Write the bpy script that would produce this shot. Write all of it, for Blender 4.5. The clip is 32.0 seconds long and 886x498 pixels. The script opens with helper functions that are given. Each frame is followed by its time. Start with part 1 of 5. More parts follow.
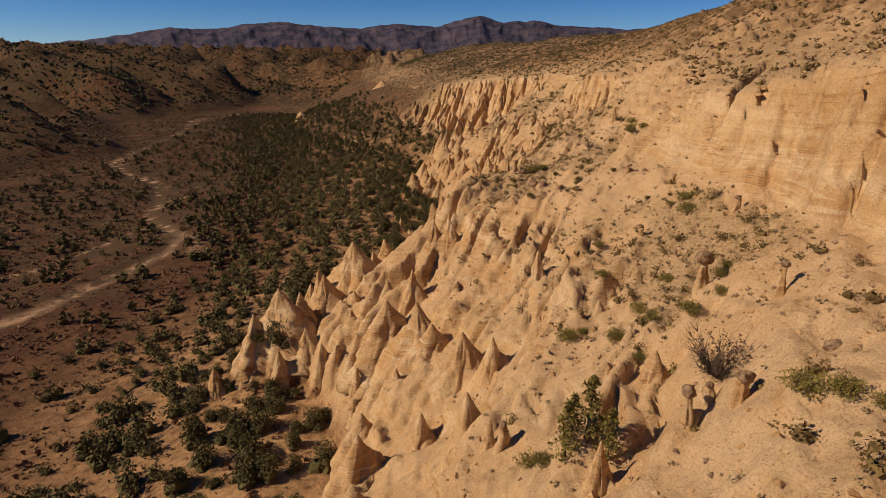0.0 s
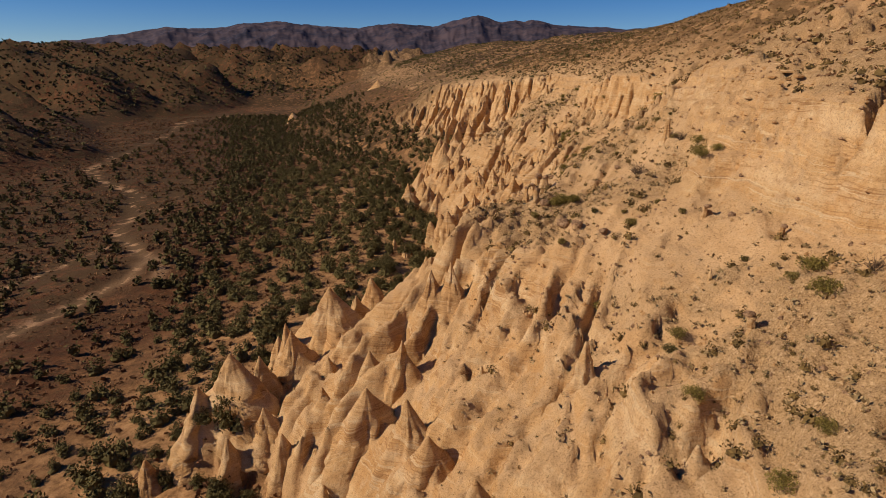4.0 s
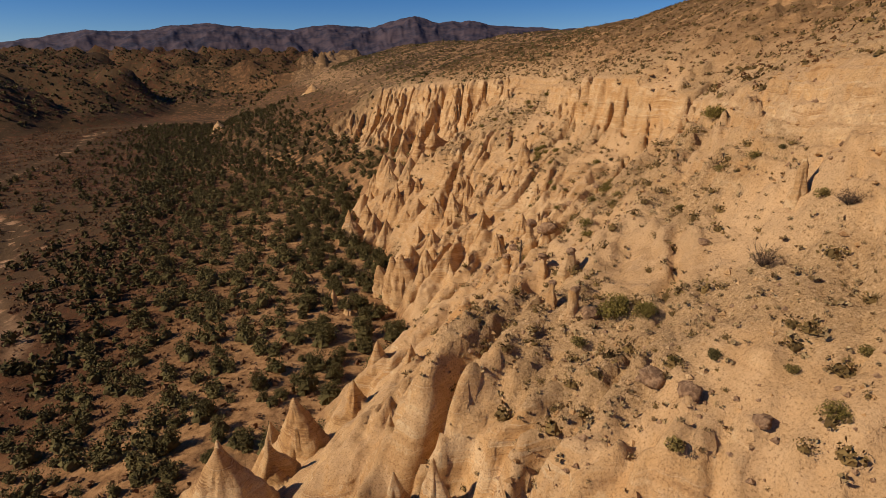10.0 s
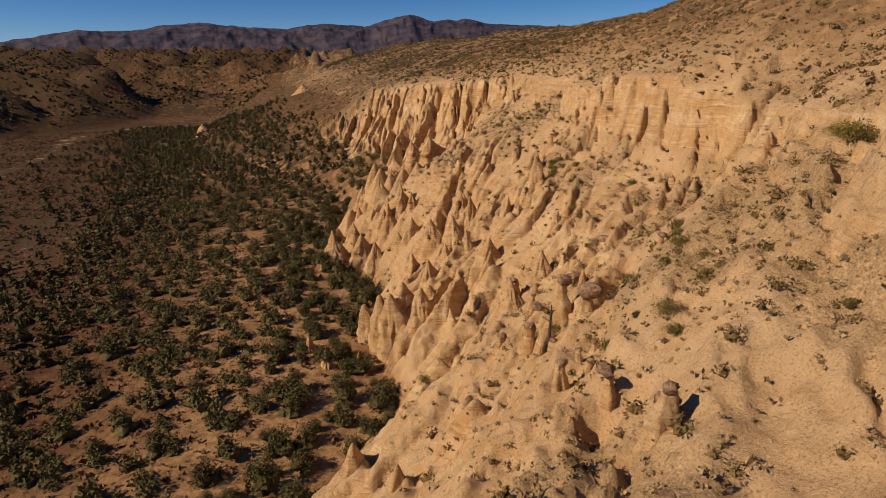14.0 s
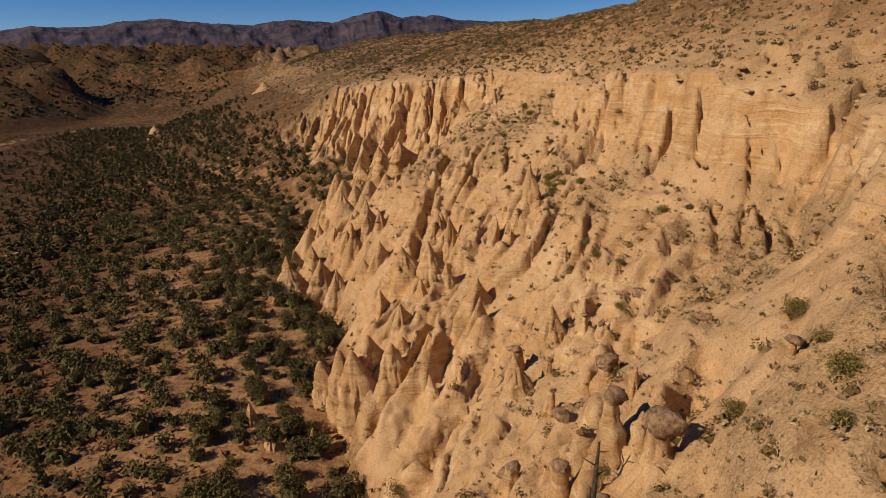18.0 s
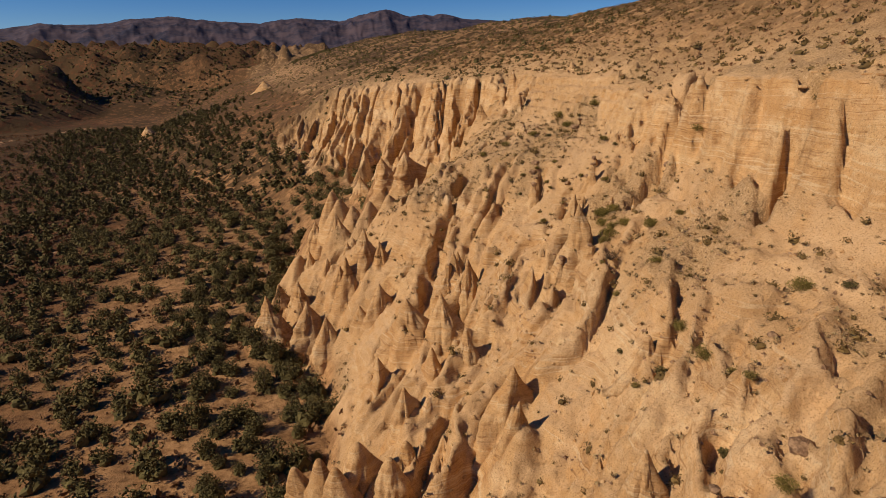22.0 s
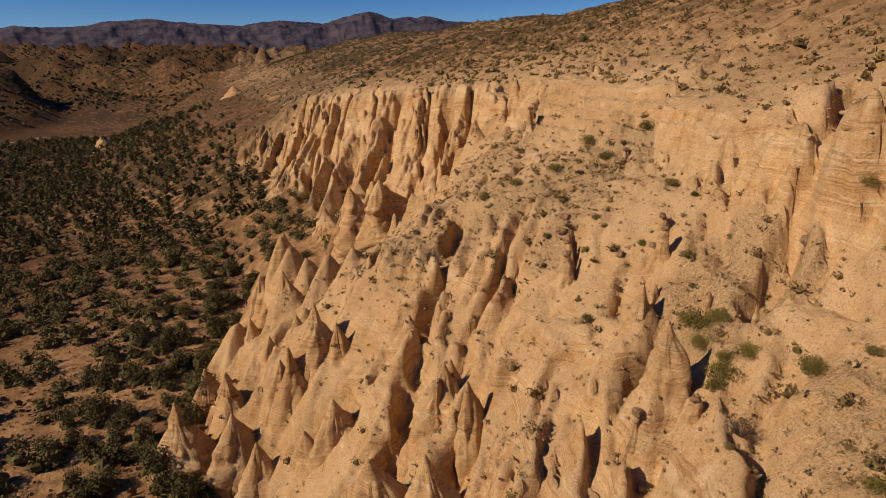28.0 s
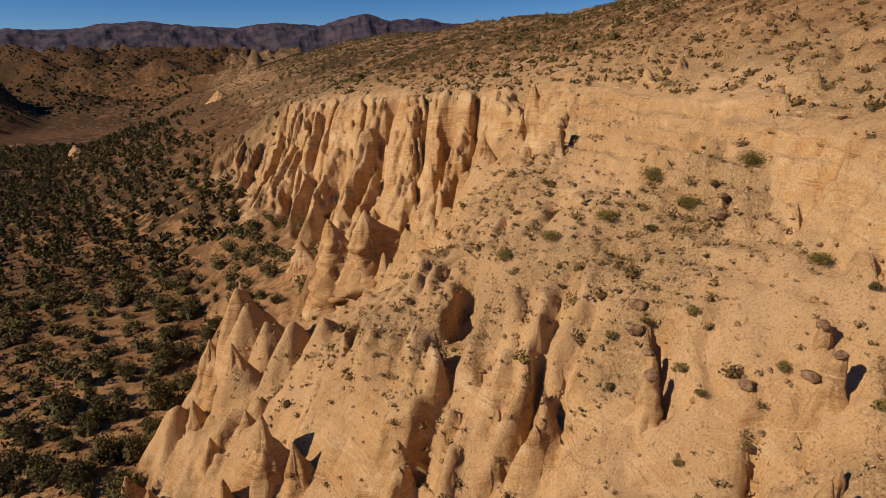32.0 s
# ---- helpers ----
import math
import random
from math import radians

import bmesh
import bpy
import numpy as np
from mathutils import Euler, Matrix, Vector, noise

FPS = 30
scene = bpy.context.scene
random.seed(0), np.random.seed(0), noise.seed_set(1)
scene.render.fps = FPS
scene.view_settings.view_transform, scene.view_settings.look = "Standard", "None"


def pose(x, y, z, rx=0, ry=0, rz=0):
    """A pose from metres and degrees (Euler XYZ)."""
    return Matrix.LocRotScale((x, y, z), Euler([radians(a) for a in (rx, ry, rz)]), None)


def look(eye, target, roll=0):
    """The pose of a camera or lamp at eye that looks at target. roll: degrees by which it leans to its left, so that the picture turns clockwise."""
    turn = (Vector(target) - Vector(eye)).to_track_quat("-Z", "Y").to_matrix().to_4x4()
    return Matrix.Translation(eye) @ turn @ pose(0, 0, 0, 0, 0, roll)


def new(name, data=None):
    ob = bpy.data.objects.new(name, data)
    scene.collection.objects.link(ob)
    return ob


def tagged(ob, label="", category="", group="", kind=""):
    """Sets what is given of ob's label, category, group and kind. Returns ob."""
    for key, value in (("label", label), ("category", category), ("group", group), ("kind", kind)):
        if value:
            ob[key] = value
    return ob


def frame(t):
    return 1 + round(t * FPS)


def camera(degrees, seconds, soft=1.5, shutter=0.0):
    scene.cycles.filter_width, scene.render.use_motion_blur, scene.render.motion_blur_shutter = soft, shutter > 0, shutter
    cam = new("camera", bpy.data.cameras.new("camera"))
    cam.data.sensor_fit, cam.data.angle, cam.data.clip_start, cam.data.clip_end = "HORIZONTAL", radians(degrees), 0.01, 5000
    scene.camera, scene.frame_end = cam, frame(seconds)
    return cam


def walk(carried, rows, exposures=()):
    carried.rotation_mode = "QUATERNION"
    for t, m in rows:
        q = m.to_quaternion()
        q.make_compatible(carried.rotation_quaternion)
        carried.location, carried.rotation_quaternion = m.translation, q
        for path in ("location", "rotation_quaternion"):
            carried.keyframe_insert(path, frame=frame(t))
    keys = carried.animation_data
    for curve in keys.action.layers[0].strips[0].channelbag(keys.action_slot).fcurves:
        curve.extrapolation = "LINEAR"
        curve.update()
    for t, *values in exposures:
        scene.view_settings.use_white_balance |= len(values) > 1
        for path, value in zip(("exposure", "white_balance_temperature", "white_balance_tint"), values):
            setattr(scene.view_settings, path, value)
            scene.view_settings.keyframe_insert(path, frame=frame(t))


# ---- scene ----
cam = camera(74.3, 32.0, 0.55)
METRES, EYE, TILT, LEAN, TURN = 140.0, 38.0, -17.5, 0.0, 0.0
ROWS = [
    (0.0, 0.0, 0.0, 0.0, 0.0, 0.0, -0.0),
    (0.5, -0.0001, 0.0151, 0.0047, -0.0, -0.01, 0.02),
    (1.0, -0.0002, 0.0303, 0.0094, -0.02, -0.01, 0.03),
    (1.5, -0.0003, 0.0453, 0.0142, -0.05, -0.02, 0.05),
    (2.0, -0.0004, 0.0603, 0.019, -0.09, -0.03, 0.08),
    (2.5, -0.0005, 0.0756, 0.0237, -0.13, -0.02, 0.09),
    (3.0, -0.0007, 0.0909, 0.0285, -0.15, -0.02, 0.09),
    (3.5, -0.0009, 0.1061, 0.0332, -0.16, -0.02, 0.07),
    (5.5, -0.0034, 0.1672, 0.0523, -0.22, -0.02, 0.02),
    (6.0, -0.0041, 0.1828, 0.0571, -0.2, -0.02, 0.03),
    (6.5, -0.0048, 0.1984, 0.0621, -0.21, -0.02, 0.05),
    (7.0, -0.005, 0.2141, 0.0669, -1.03, 0.01, 0.4),
    (7.5, -0.0058, 0.2292, 0.0721, -2.3, 0.0, 0.97),
    (8.0, -0.0064, 0.2444, 0.0771, -3.18, 0.02, 1.32),
    (8.5, -0.0067, 0.2596, 0.0821, -3.95, 0.01, 1.67),
    (9.0, -0.0071, 0.2745, 0.0869, -4.85, -0.01, 2.06),
    (9.5, -0.0073, 0.2892, 0.0918, -5.49, -0.03, 2.39),
    (10.0, -0.007, 0.3039, 0.0968, -5.49, -0.04, 2.4),
    (10.5, -0.0064, 0.3187, 0.1017, -5.5, -0.07, 2.43),
    (11.0, -0.0054, 0.3338, 0.1065, -5.58, -0.08, 2.47),
    (11.5, -0.0041, 0.3487, 0.1114, -5.68, -0.11, 2.56),
    (12.0, -0.0027, 0.3638, 0.1159, -5.72, -0.11, 2.6),
    (12.5, -0.0011, 0.3786, 0.1204, -5.74, -0.13, 2.66),
    (13.0, 0.0009, 0.3937, 0.1249, -5.77, -0.16, 2.72),
    (13.5, 0.003, 0.4086, 0.1292, -5.78, -0.15, 2.77),
    (14.0, 0.005, 0.4231, 0.1334, -5.79, -0.17, 2.8),
    (14.5, 0.0067, 0.4371, 0.1376, -5.82, -0.2, 2.84),
    (16.5, 0.013, 0.4949, 0.1542, -5.92, -0.42, 2.82),
    (17.0, 0.0149, 0.5102, 0.1585, -6.09, -0.44, 2.85),
    (17.5, 0.0158, 0.525, 0.1631, -8.24, -0.58, 3.7),
    (18.0, 0.017, 0.5403, 0.1679, -8.48, -0.63, 3.8),
    (18.5, 0.0182, 0.5558, 0.1725, -8.47, -0.65, 3.76),
    (19.0, 0.0196, 0.5716, 0.1771, -8.52, -0.64, 3.73),
    (19.5, 0.0208, 0.5871, 0.1819, -8.63, -0.67, 3.74),
    (20.0, 0.0221, 0.6031, 0.1867, -8.1, -0.66, 3.47),
    (20.5, 0.0238, 0.6189, 0.1915, -8.06, -0.67, 3.41),
    (21.0, 0.0256, 0.6349, 0.1966, -7.92, -0.71, 3.4),
    (21.5, 0.0274, 0.6507, 0.2014, -7.67, -0.65, 3.24),
    (22.0, 0.0296, 0.6663, 0.2065, -7.91, -0.66, 3.35),
    (22.5, 0.0316, 0.6813, 0.2115, -8.2, -0.63, 3.44),
    (23.0, 0.0337, 0.6958, 0.2163, -8.33, -0.6, 3.48),
    (23.5, 0.0358, 0.7097, 0.221, -8.49, -0.58, 3.53),
    (24.0, 0.0379, 0.7231, 0.2254, -8.62, -0.58, 3.57),
    (24.5, 0.0401, 0.7362, 0.2298, -8.72, -0.56, 3.6),
    (25.0, 0.0423, 0.7493, 0.234, -8.81, -0.55, 3.66),
    (25.5, 0.0446, 0.7623, 0.2383, -8.89, -0.54, 3.7),
    (27.5, 0.0541, 0.8174, 0.2547, -9.23, -0.54, 3.85),
    (28.0, 0.0567, 0.8311, 0.2589, -9.28, -0.54, 3.89),
    (28.5, 0.0593, 0.8452, 0.2632, -9.33, -0.55, 3.91),
    (29.0, 0.0616, 0.8593, 0.2679, -9.4, -0.57, 3.94),
    (29.5, 0.0641, 0.8739, 0.2724, -9.41, -0.55, 3.98),
    (30.0, 0.0664, 0.8886, 0.2771, -9.44, -0.51, 3.99),
    (30.5, 0.0688, 0.9036, 0.2818, -9.44, -0.47, 3.99),
    (31.0, 0.071, 0.9188, 0.2867, -9.48, -0.45, 4.02),
    (31.5, 0.0731, 0.934, 0.2915, -9.52, -0.41, 4.05),
    (32.0, 0.0752, 0.9492, 0.2963, -9.57, -0.37, 4.05),
]
walk(cam, [(t, pose(0, 0, EYE, TILT, LEAN, TURN) @ pose(METRES * x, METRES * y, METRES * z, 90 + pitch, roll, yaw)) for t, x, y, z, yaw, pitch, roll in ROWS])

# ---- world and sun ----
SUN_EL, SUN_AZ = 35.0, -101.0        # azimuth from +y, clockwise seen from above
world = bpy.data.worlds.new("world")
scene.world = world
world.use_nodes = True
wn = world.node_tree.nodes
sky = wn.new("ShaderNodeTexSky")
sky.sky_type = "NISHITA"
sky.sun_disc = False
sky.sun_elevation = radians(SUN_EL)
sky.sun_rotation = radians(SUN_AZ)
sky.altitude = 1900.0
sky.air_density = 0.85
sky.dust_density = 0.0
sky.ozone_density = 5.0
wn["Background"].inputs["Strength"].default_value = 0.073
hue = wn.new("ShaderNodeHueSaturation")
hue.inputs["Saturation"].default_value = 1.30
hue.inputs["Hue"].default_value = 0.511
world.node_tree.links.new(sky.outputs["Color"], hue.inputs["Color"])
world.node_tree.links.new(hue.outputs["Color"], wn["Background"].inputs["Color"])
sun_data = bpy.data.lights.new("sun", "SUN")
sun_data.energy = 4.9
sun_data.angle = radians(0.53)
sun_data.color = (1.0, 0.828, 0.650)
sun = new("sun", sun_data)
sd = Vector((math.sin(radians(SUN_AZ)) * math.cos(radians(SUN_EL)), math.cos(radians(SUN_AZ)) * math.cos(radians(SUN_EL)), math.sin(radians(SUN_EL))))
sun.matrix_world = look(sd * 300, (0, 0, 0))
scene.view_settings.exposure = -0.04


# ---- materials ----
def nodes_of(name, rough=0.9, spec=0.2):
    m = bpy.data.materials.new(name)
    m.use_nodes = True
    n, l = m.node_tree.nodes, m.node_tree.links
    b = n["Principled BSDF"]
    b.inputs["Roughness"].default_value = rough
    b.inputs["Specular IOR Level"].default_value = spec
    return m, n, l, b


def noise_node(n, l, vec, scale, detail=6, rough=0.6):
    t = n.new("ShaderNodeTexNoise")
    t.inputs["Scale"].default_value = scale
    t.inputs["Detail"].default_value = detail
    t.inputs["Roughness"].default_value = rough
    if vec is not None:
        l.new(vec, t.inputs["Vector"])
    return t.outputs["Fac"]


def ramp(n, l, fac, stops):
    r = n.new("ShaderNodeValToRGB")
    e = r.color_ramp.elements
    while len(e) < len(stops):
        e.new(0.5)
    for el, (p, c) in zip(e, stops):
        el.position = p
        el.color = (*c, 1) if len(c) == 3 else c
    l.new(fac, r.inputs["Fac"])
    return r.outputs["Color"]


def mix(n, l, fac, a, b, kind="MIX"):
    m = n.new("ShaderNodeMix")
    m.data_type, m.blend_type = "RGBA", kind
    for value, slot in ((fac, 0), (a, 6), (b, 7)):
        if isinstance(value, (int, float)):
            m.inputs[slot].default_value = value
        elif isinstance(value, tuple):
            m.inputs[slot].default_value = (*value, 1)
        else:
            l.new(value, m.inputs[slot])
    return m.outputs[2]


def maths(n, l, op, a, b=None, c=None):
    m = n.new("ShaderNodeMath")
    m.operation = op
    for i, v in enumerate((a, b, c)):
        if v is None:
            continue
        if isinstance(v, (int, float)):
            m.inputs[i].default_value = v
        else:
            l.new(v, m.inputs[i])
    return m.outputs[0]


def bump(n, l, height, b, strength=0.5, distance=0.1, after=None):
    k = n.new("ShaderNodeBump")
    k.inputs["Strength"].default_value = strength
    k.inputs["Distance"].default_value = distance
    l.new(height, k.inputs["Height"])
    if after is not None:
        l.new(after, k.inputs["Normal"])
    l.new(k.outputs["Normal"], b.inputs["Normal"])
    return k.outputs["Normal"]


def tuff_colour(n, l):
    """Layered pale-tan tuff: thick and thin beds along z, stains and pitted grain."""
    g = n.new("ShaderNodeNewGeometry")
    pos = g.outputs["Position"]
    warp = noise_node(n, l, pos, 0.06, 3)
    sep = n.new("ShaderNodeSeparateXYZ")
    l.new(pos, sep.inputs[0])
    zz = maths(n, l, "ADD", sep.outputs[2], maths(n, l, "MULTIPLY", warp, 4.0))
    comb = n.new("ShaderNodeCombineXYZ")
    l.new(maths(n, l, "MULTIPLY", sep.outputs[0], 0.035), comb.inputs[0])
    l.new(maths(n, l, "MULTIPLY", sep.outputs[1], 0.035), comb.inputs[1])
    l.new(zz, comb.inputs[2])
    thick = noise_node(n, l, comb.outputs[0], 0.42, 3, 0.55)
    thin = noise_node(n, l, comb.outputs[0], 2.6, 4, 0.6)
    c = ramp(n, l, thick, [(0.34, (0.447, 0.265, 0.114)), (0.46, (0.494, 0.304, 0.135)), (0.54, (0.521, 0.331, 0.153)), (0.66, (0.565, 0.386, 0.203))])
    c = mix(n, l, ramp(n, l, thin, [(0.38, (0.32, 0.32, 0.32)), (0.46, (0, 0, 0))]), c, (0.348, 0.190, 0.075))
    c = mix(n, l, ramp(n, l, thin, [(0.55, (0, 0, 0)), (0.64, (0.4, 0.4, 0.4))]), c, (0.567, 0.405, 0.221))
    stain = noise_node(n, l, pos, 0.22, 5, 0.65)
    c = mix(n, l, ramp(n, l, stain, [(0.48, (0, 0, 0)), (0.60, (0.75, 0.75, 0.75))]), c, (0.417, 0.229, 0.086))
    # weathered crust in patches, fretted edges, small pockets
    grain = noise_node(n, l, pos, 1.1, 10, 0.74)
    rubble = ramp(n, l, noise_node(n, l, pos, 0.17, 4, 0.6), [(0.40, (0.45, 0.45, 0.45)), (0.60, (0.95, 0.95, 0.95))])
    c = mix(n, l, maths(n, l, "MULTIPLY", rubble, ramp(n, l, grain, [(0.35, (0.7, 0.7, 0.7)), (0.46, (0, 0, 0))])), c, (0.362, 0.194, 0.077))
    c = mix(n, l, ramp(n, l, grain, [(0.55, (0, 0, 0)), (0.64, (0.4, 0.4, 0.4))]), c, (0.567, 0.422, 0.242))
    # thin dark partings along the beds, broken along their length
    part_line = noise_node(n, l, comb.outputs[0], 1.15, 5, 0.55)
    broken = ramp(n, l, stain, [(0.42, (0, 0, 0)), (0.56, (0.8, 0.8, 0.8))])
    seam = ramp(n, l, part_line, [(0.482, (0, 0, 0)), (0.498, (1, 1, 1)), (0.502, (1, 1, 1)), (0.518, (0, 0, 0))])
    seam = maths(n, l, "MULTIPLY", seam, broken)
    parting = ramp(n, l, noise_node(n, l, comb.outputs[0], 0.62, 4, 0.55), [(0.455, (0, 0, 0)), (0.465, (1, 1, 1)), (0.470, (1, 1, 1)), (0.480, (0, 0, 0))])
    c = mix(n, l, maths(n, l, "MULTIPLY", parting, broken), c, (0.286, 0.154, 0.065))
    c = mix(n, l, seam, c, (0.272, 0.139, 0.055))
    ash = ramp(n, l, noise_node(n, l, comb.outputs[0], 0.55, 3, 0.5), [(0.492, (0, 0, 0)), (0.498, (0.6, 0.6, 0.6)), (0.502, (0.6, 0.6, 0.6)), (0.508, (0, 0, 0))])
    c = mix(n, l, ash, c, (0.590, 0.448, 0.263))
    return c, pos, thin, grain, rubble


def rock_material(name):
    m, n, l, b = nodes_of(name, 0.93, 0.15)
    c, pos, thin, grain, rubble = tuff_colour(n, l)
    spots = noise_node(n, l, pos, 4.0, 6, 0.75)
    c = mix(n, l, maths(n, l, "MULTIPLY", rubble, ramp(n, l, spots, [(0.33, (0.4, 0.4, 0.4)), (0.41, (0, 0, 0))])), c, (0.285, 0.153, 0.064))
    fleck = noise_node(n, l, pos, 10.0, 4, 0.7)
    c = mix(n, l, 1.0, c, ramp(n, l, fleck, [(0.36, (0.70, 0.67, 0.64)), (0.45, (0.97, 0.97, 0.97)), (0.62, (1.12, 1.12, 1.12))]), "MULTIPLY")
    l.new(c, b.inputs["Base Color"])
    h = maths(n, l, "ADD", maths(n, l, "MULTIPLY", grain, 1.5), maths(n, l, "MULTIPLY", thin, 0.8))
    h = maths(n, l, "ADD", h, maths(n, l, "MULTIPLY", spots, 0.6))
    h = maths(n, l, "MULTIPLY", h, rubble)
    bump(n, l, h, b, 0.65, 0.45)
    return m


def attr(n, name):
    a = n.new("ShaderNodeAttribute")
    a.attribute_name = name
    return a.outputs["Fac"]


def ground_material():
    m, n, l, b = nodes_of("layered_tuff_and_soil", 0.95, 0.1)
    c, pos, thin, grain, rubble = tuff_colour(n, l)
    n1 = noise_node(n, l, pos, 0.8, 9, 0.72)
    n2 = noise_node(n, l, pos, 5.0, 6, 0.75)
    n3 = noise_node(n, l, pos, 0.13, 5, 0.62)
    n4 = noise_node(n, l, pos, 2.2, 6, 0.75)
    c = mix(n, l, maths(n, l, "MULTIPLY", rubble, ramp(n, l, n2, [(0.33, (0.5, 0.5, 0.5)), (0.42, (0, 0, 0))])), c, (0.296, 0.158, 0.065))
    c = mix(n, l, maths(n, l, "MULTIPLY", rubble, ramp(n, l, n4, [(0.36, (0.45, 0.45, 0.45)), (0.43, (0, 0, 0))])), c, (0.352, 0.191, 0.076))
    c = mix(n, l, ramp(n, l, n4, [(0.58, (0, 0, 0)), (0.66, (0.3, 0.3, 0.3))]), c, (0.594, 0.452, 0.259))
    # smooth sandy slope wash, with patches of stony rubble and dry grass
    wash = ramp(n, l, n1, [(0.34, (0.418, 0.256, 0.116)), (0.48, (0.470, 0.294, 0.138)), (0.62, (0.505, 0.326, 0.164))])
    wash = mix(n, l, ramp(n, l, n3, [(0.45, (0, 0, 0)), (0.62, (0.6, 0.6, 0.6))]), wash, (0.520, 0.346, 0.180))
    edge = maths(n, l, "ADD", attr(n, "grass"), maths(n, l, "MULTIPLY", maths(n, l, "SUBTRACT", n1, 0.5), 1.5))
    patch = ramp(n, l, edge, [(0.25, (0, 0, 0)), (0.95, (1, 1, 1))])
    grass = ramp(n, l, n2, [(0.36, (0.140, 0.086, 0.038)), (0.45, (0.355, 0.225, 0.104)), (0.56, (0.435, 0.283, 0.137)), (0.64, (0.585, 0.415, 0.233))])
    wash = mix(n, l, maths(n, l, "MULTIPLY", patch, 0.7), wash, grass)
    wash = mix(n, l, ramp(n, l, n2, [(0.34, (0.6, 0.6, 0.6)), (0.43, (0, 0, 0))]), wash, (0.230, 0.132, 0.060))
    flat = n.new("ShaderNodeNewGeometry")
    up = n.new("ShaderNodeSeparateXYZ")
    l.new(flat.outputs["Normal"], up.inputs[0])
    dusty = ramp(n, l, maths(n, l, "ADD", up.outputs[2], maths(n, l, "MULTIPLY", n1, 0.3)), [(0.80, (0, 0, 0)), (0.95, (0.9, 0.9, 0.9))])
    c = mix(n, l, maths(n, l, "MAXIMUM", attr(n, "wash"), dusty), c, wash)
    # valley floor: red-brown soil with sandy openings and low dark scrub
    soil = ramp(n, l, n3, [(0.40, (0.074, 0.028, 0.013)), (0.5, (0.112, 0.045, 0.019)), (0.60, (0.160, 0.073, 0.032))])
    soil = mix(n, l, ramp(n, l, n1, [(0.42, (0.85, 0.85, 0.85)), (0.50, (0, 0, 0))]), soil, (0.070, 0.038, 0.018))
    soil = mix(n, l, ramp(n, l, n4, [(0.40, (0.8, 0.8, 0.8)), (0.48, (0, 0, 0))]), soil, (0.068, 0.040, 0.019))
    soil = mix(n, l, ramp(n, l, n2, [(0.54, (0, 0, 0)), (0.62, (0.4, 0.4, 0.4))]), soil, (0.205, 0.104, 0.047))
    sand = ramp(n, l, n1, [(0.38, (0.195, 0.102, 0.043)), (0.48, (0.335, 0.186, 0.079)), (0.60, (0.445, 0.258, 0.116))])
    soil = mix(n, l, maths(n, l, "MULTIPLY", attr(n, "sandy"), ramp(n, l, n3, [(0.38, (0.6, 0.6, 0.6)), (0.50, (1, 1, 1))])), soil, sand)
    soil = mix(n, l, attr(n, "track"), soil, ramp(n, l, n4, [(0.40, (0.40, 0.235, 0.120)), (0.6, (0.58, 0.37, 0.205))]))
    c = mix(n, l, attr(n, "soil"), c, soil)
    n6 = noise_node(n, l, pos, 10.0, 4, 0.7)
    c = mix(n, l, 1.0, c, ramp(n, l, n6, [(0.36, (0.70, 0.67, 0.64)), (0.45, (0.97, 0.97, 0.97)), (0.62, (1.12, 1.12, 1.12))]), "MULTIPLY")
    # low brush and litter between the trees
    dots = ramp(n, l, maths(n, l, "ADD", noise_node(n, l, pos, 0.30, 4, 0.55), maths(n, l, "MULTIPLY", maths(n, l, "SUBTRACT", noise_node(n, l, pos, 0.016, 3, 0.6), 0.5), 0.55)), [(0.44, (0, 0, 0)), (0.49, (0.95, 0.95, 0.95))])
    c = mix(n, l, maths(n, l, "MULTIPLY", attr(n, "thicket"), dots), c, (0.074, 0.045, 0.020))
    l.new(c, b.inputs["Base Color"])
    h = maths(n, l, "ADD", maths(n, l, "MULTIPLY", n1, 1.4), maths(n, l, "MULTIPLY", n2, 0.8))
    h = maths(n, l, "ADD", h, maths(n, l, "MULTIPLY", thin, 0.7))
    h = maths(n, l, "ADD", h, maths(n, l, "MULTIPLY", n4, 0.9))
    h = maths(n, l, "ADD", h, maths(n, l, "MULTIPLY", grain, 1.0))
    h = maths(n, l, "MULTIPLY", h, maths(n, l, "MAXIMUM", maths(n, l, "MULTIPLY", rubble, 0.7), maths(n, l, "MULTIPLY", patch, 0.8)))
    bump(n, l, h, b, 0.6, 0.42)
    return m


def leaf_material(name, dark, light):
    m, n, l, b = nodes_of(name, 0.85, 0.15)
    g = n.new("ShaderNodeNewGeometry")
    o = n.new("ShaderNodeObjectInfo")
    f = maths(n, l, "ADD", maths(n, l, "MULTIPLY", g.outputs["Random Per Island"], 0.7), maths(n, l, "MULTIPLY", o.outputs["Random"], 0.3))
    l.new(ramp(n, l, f, [(0.1, dark), (0.9, light)]), b.inputs["Base Color"])
    return m


def plain_material(name, a, bb, scale=3.0, rough=0.9):
    m, n, l, b = nodes_of(name, rough, 0.15)
    g = n.new("ShaderNodeNewGeometry")
    f = noise_node(n, l, g.outputs["Position"], scale, 6, 0.7)
    l.new(ramp(n, l, f, [(0.40, a), (0.60, bb)]), b.inputs["Base Color"])
    bump(n, l, f, b, 0.8, 0.5)
    return m


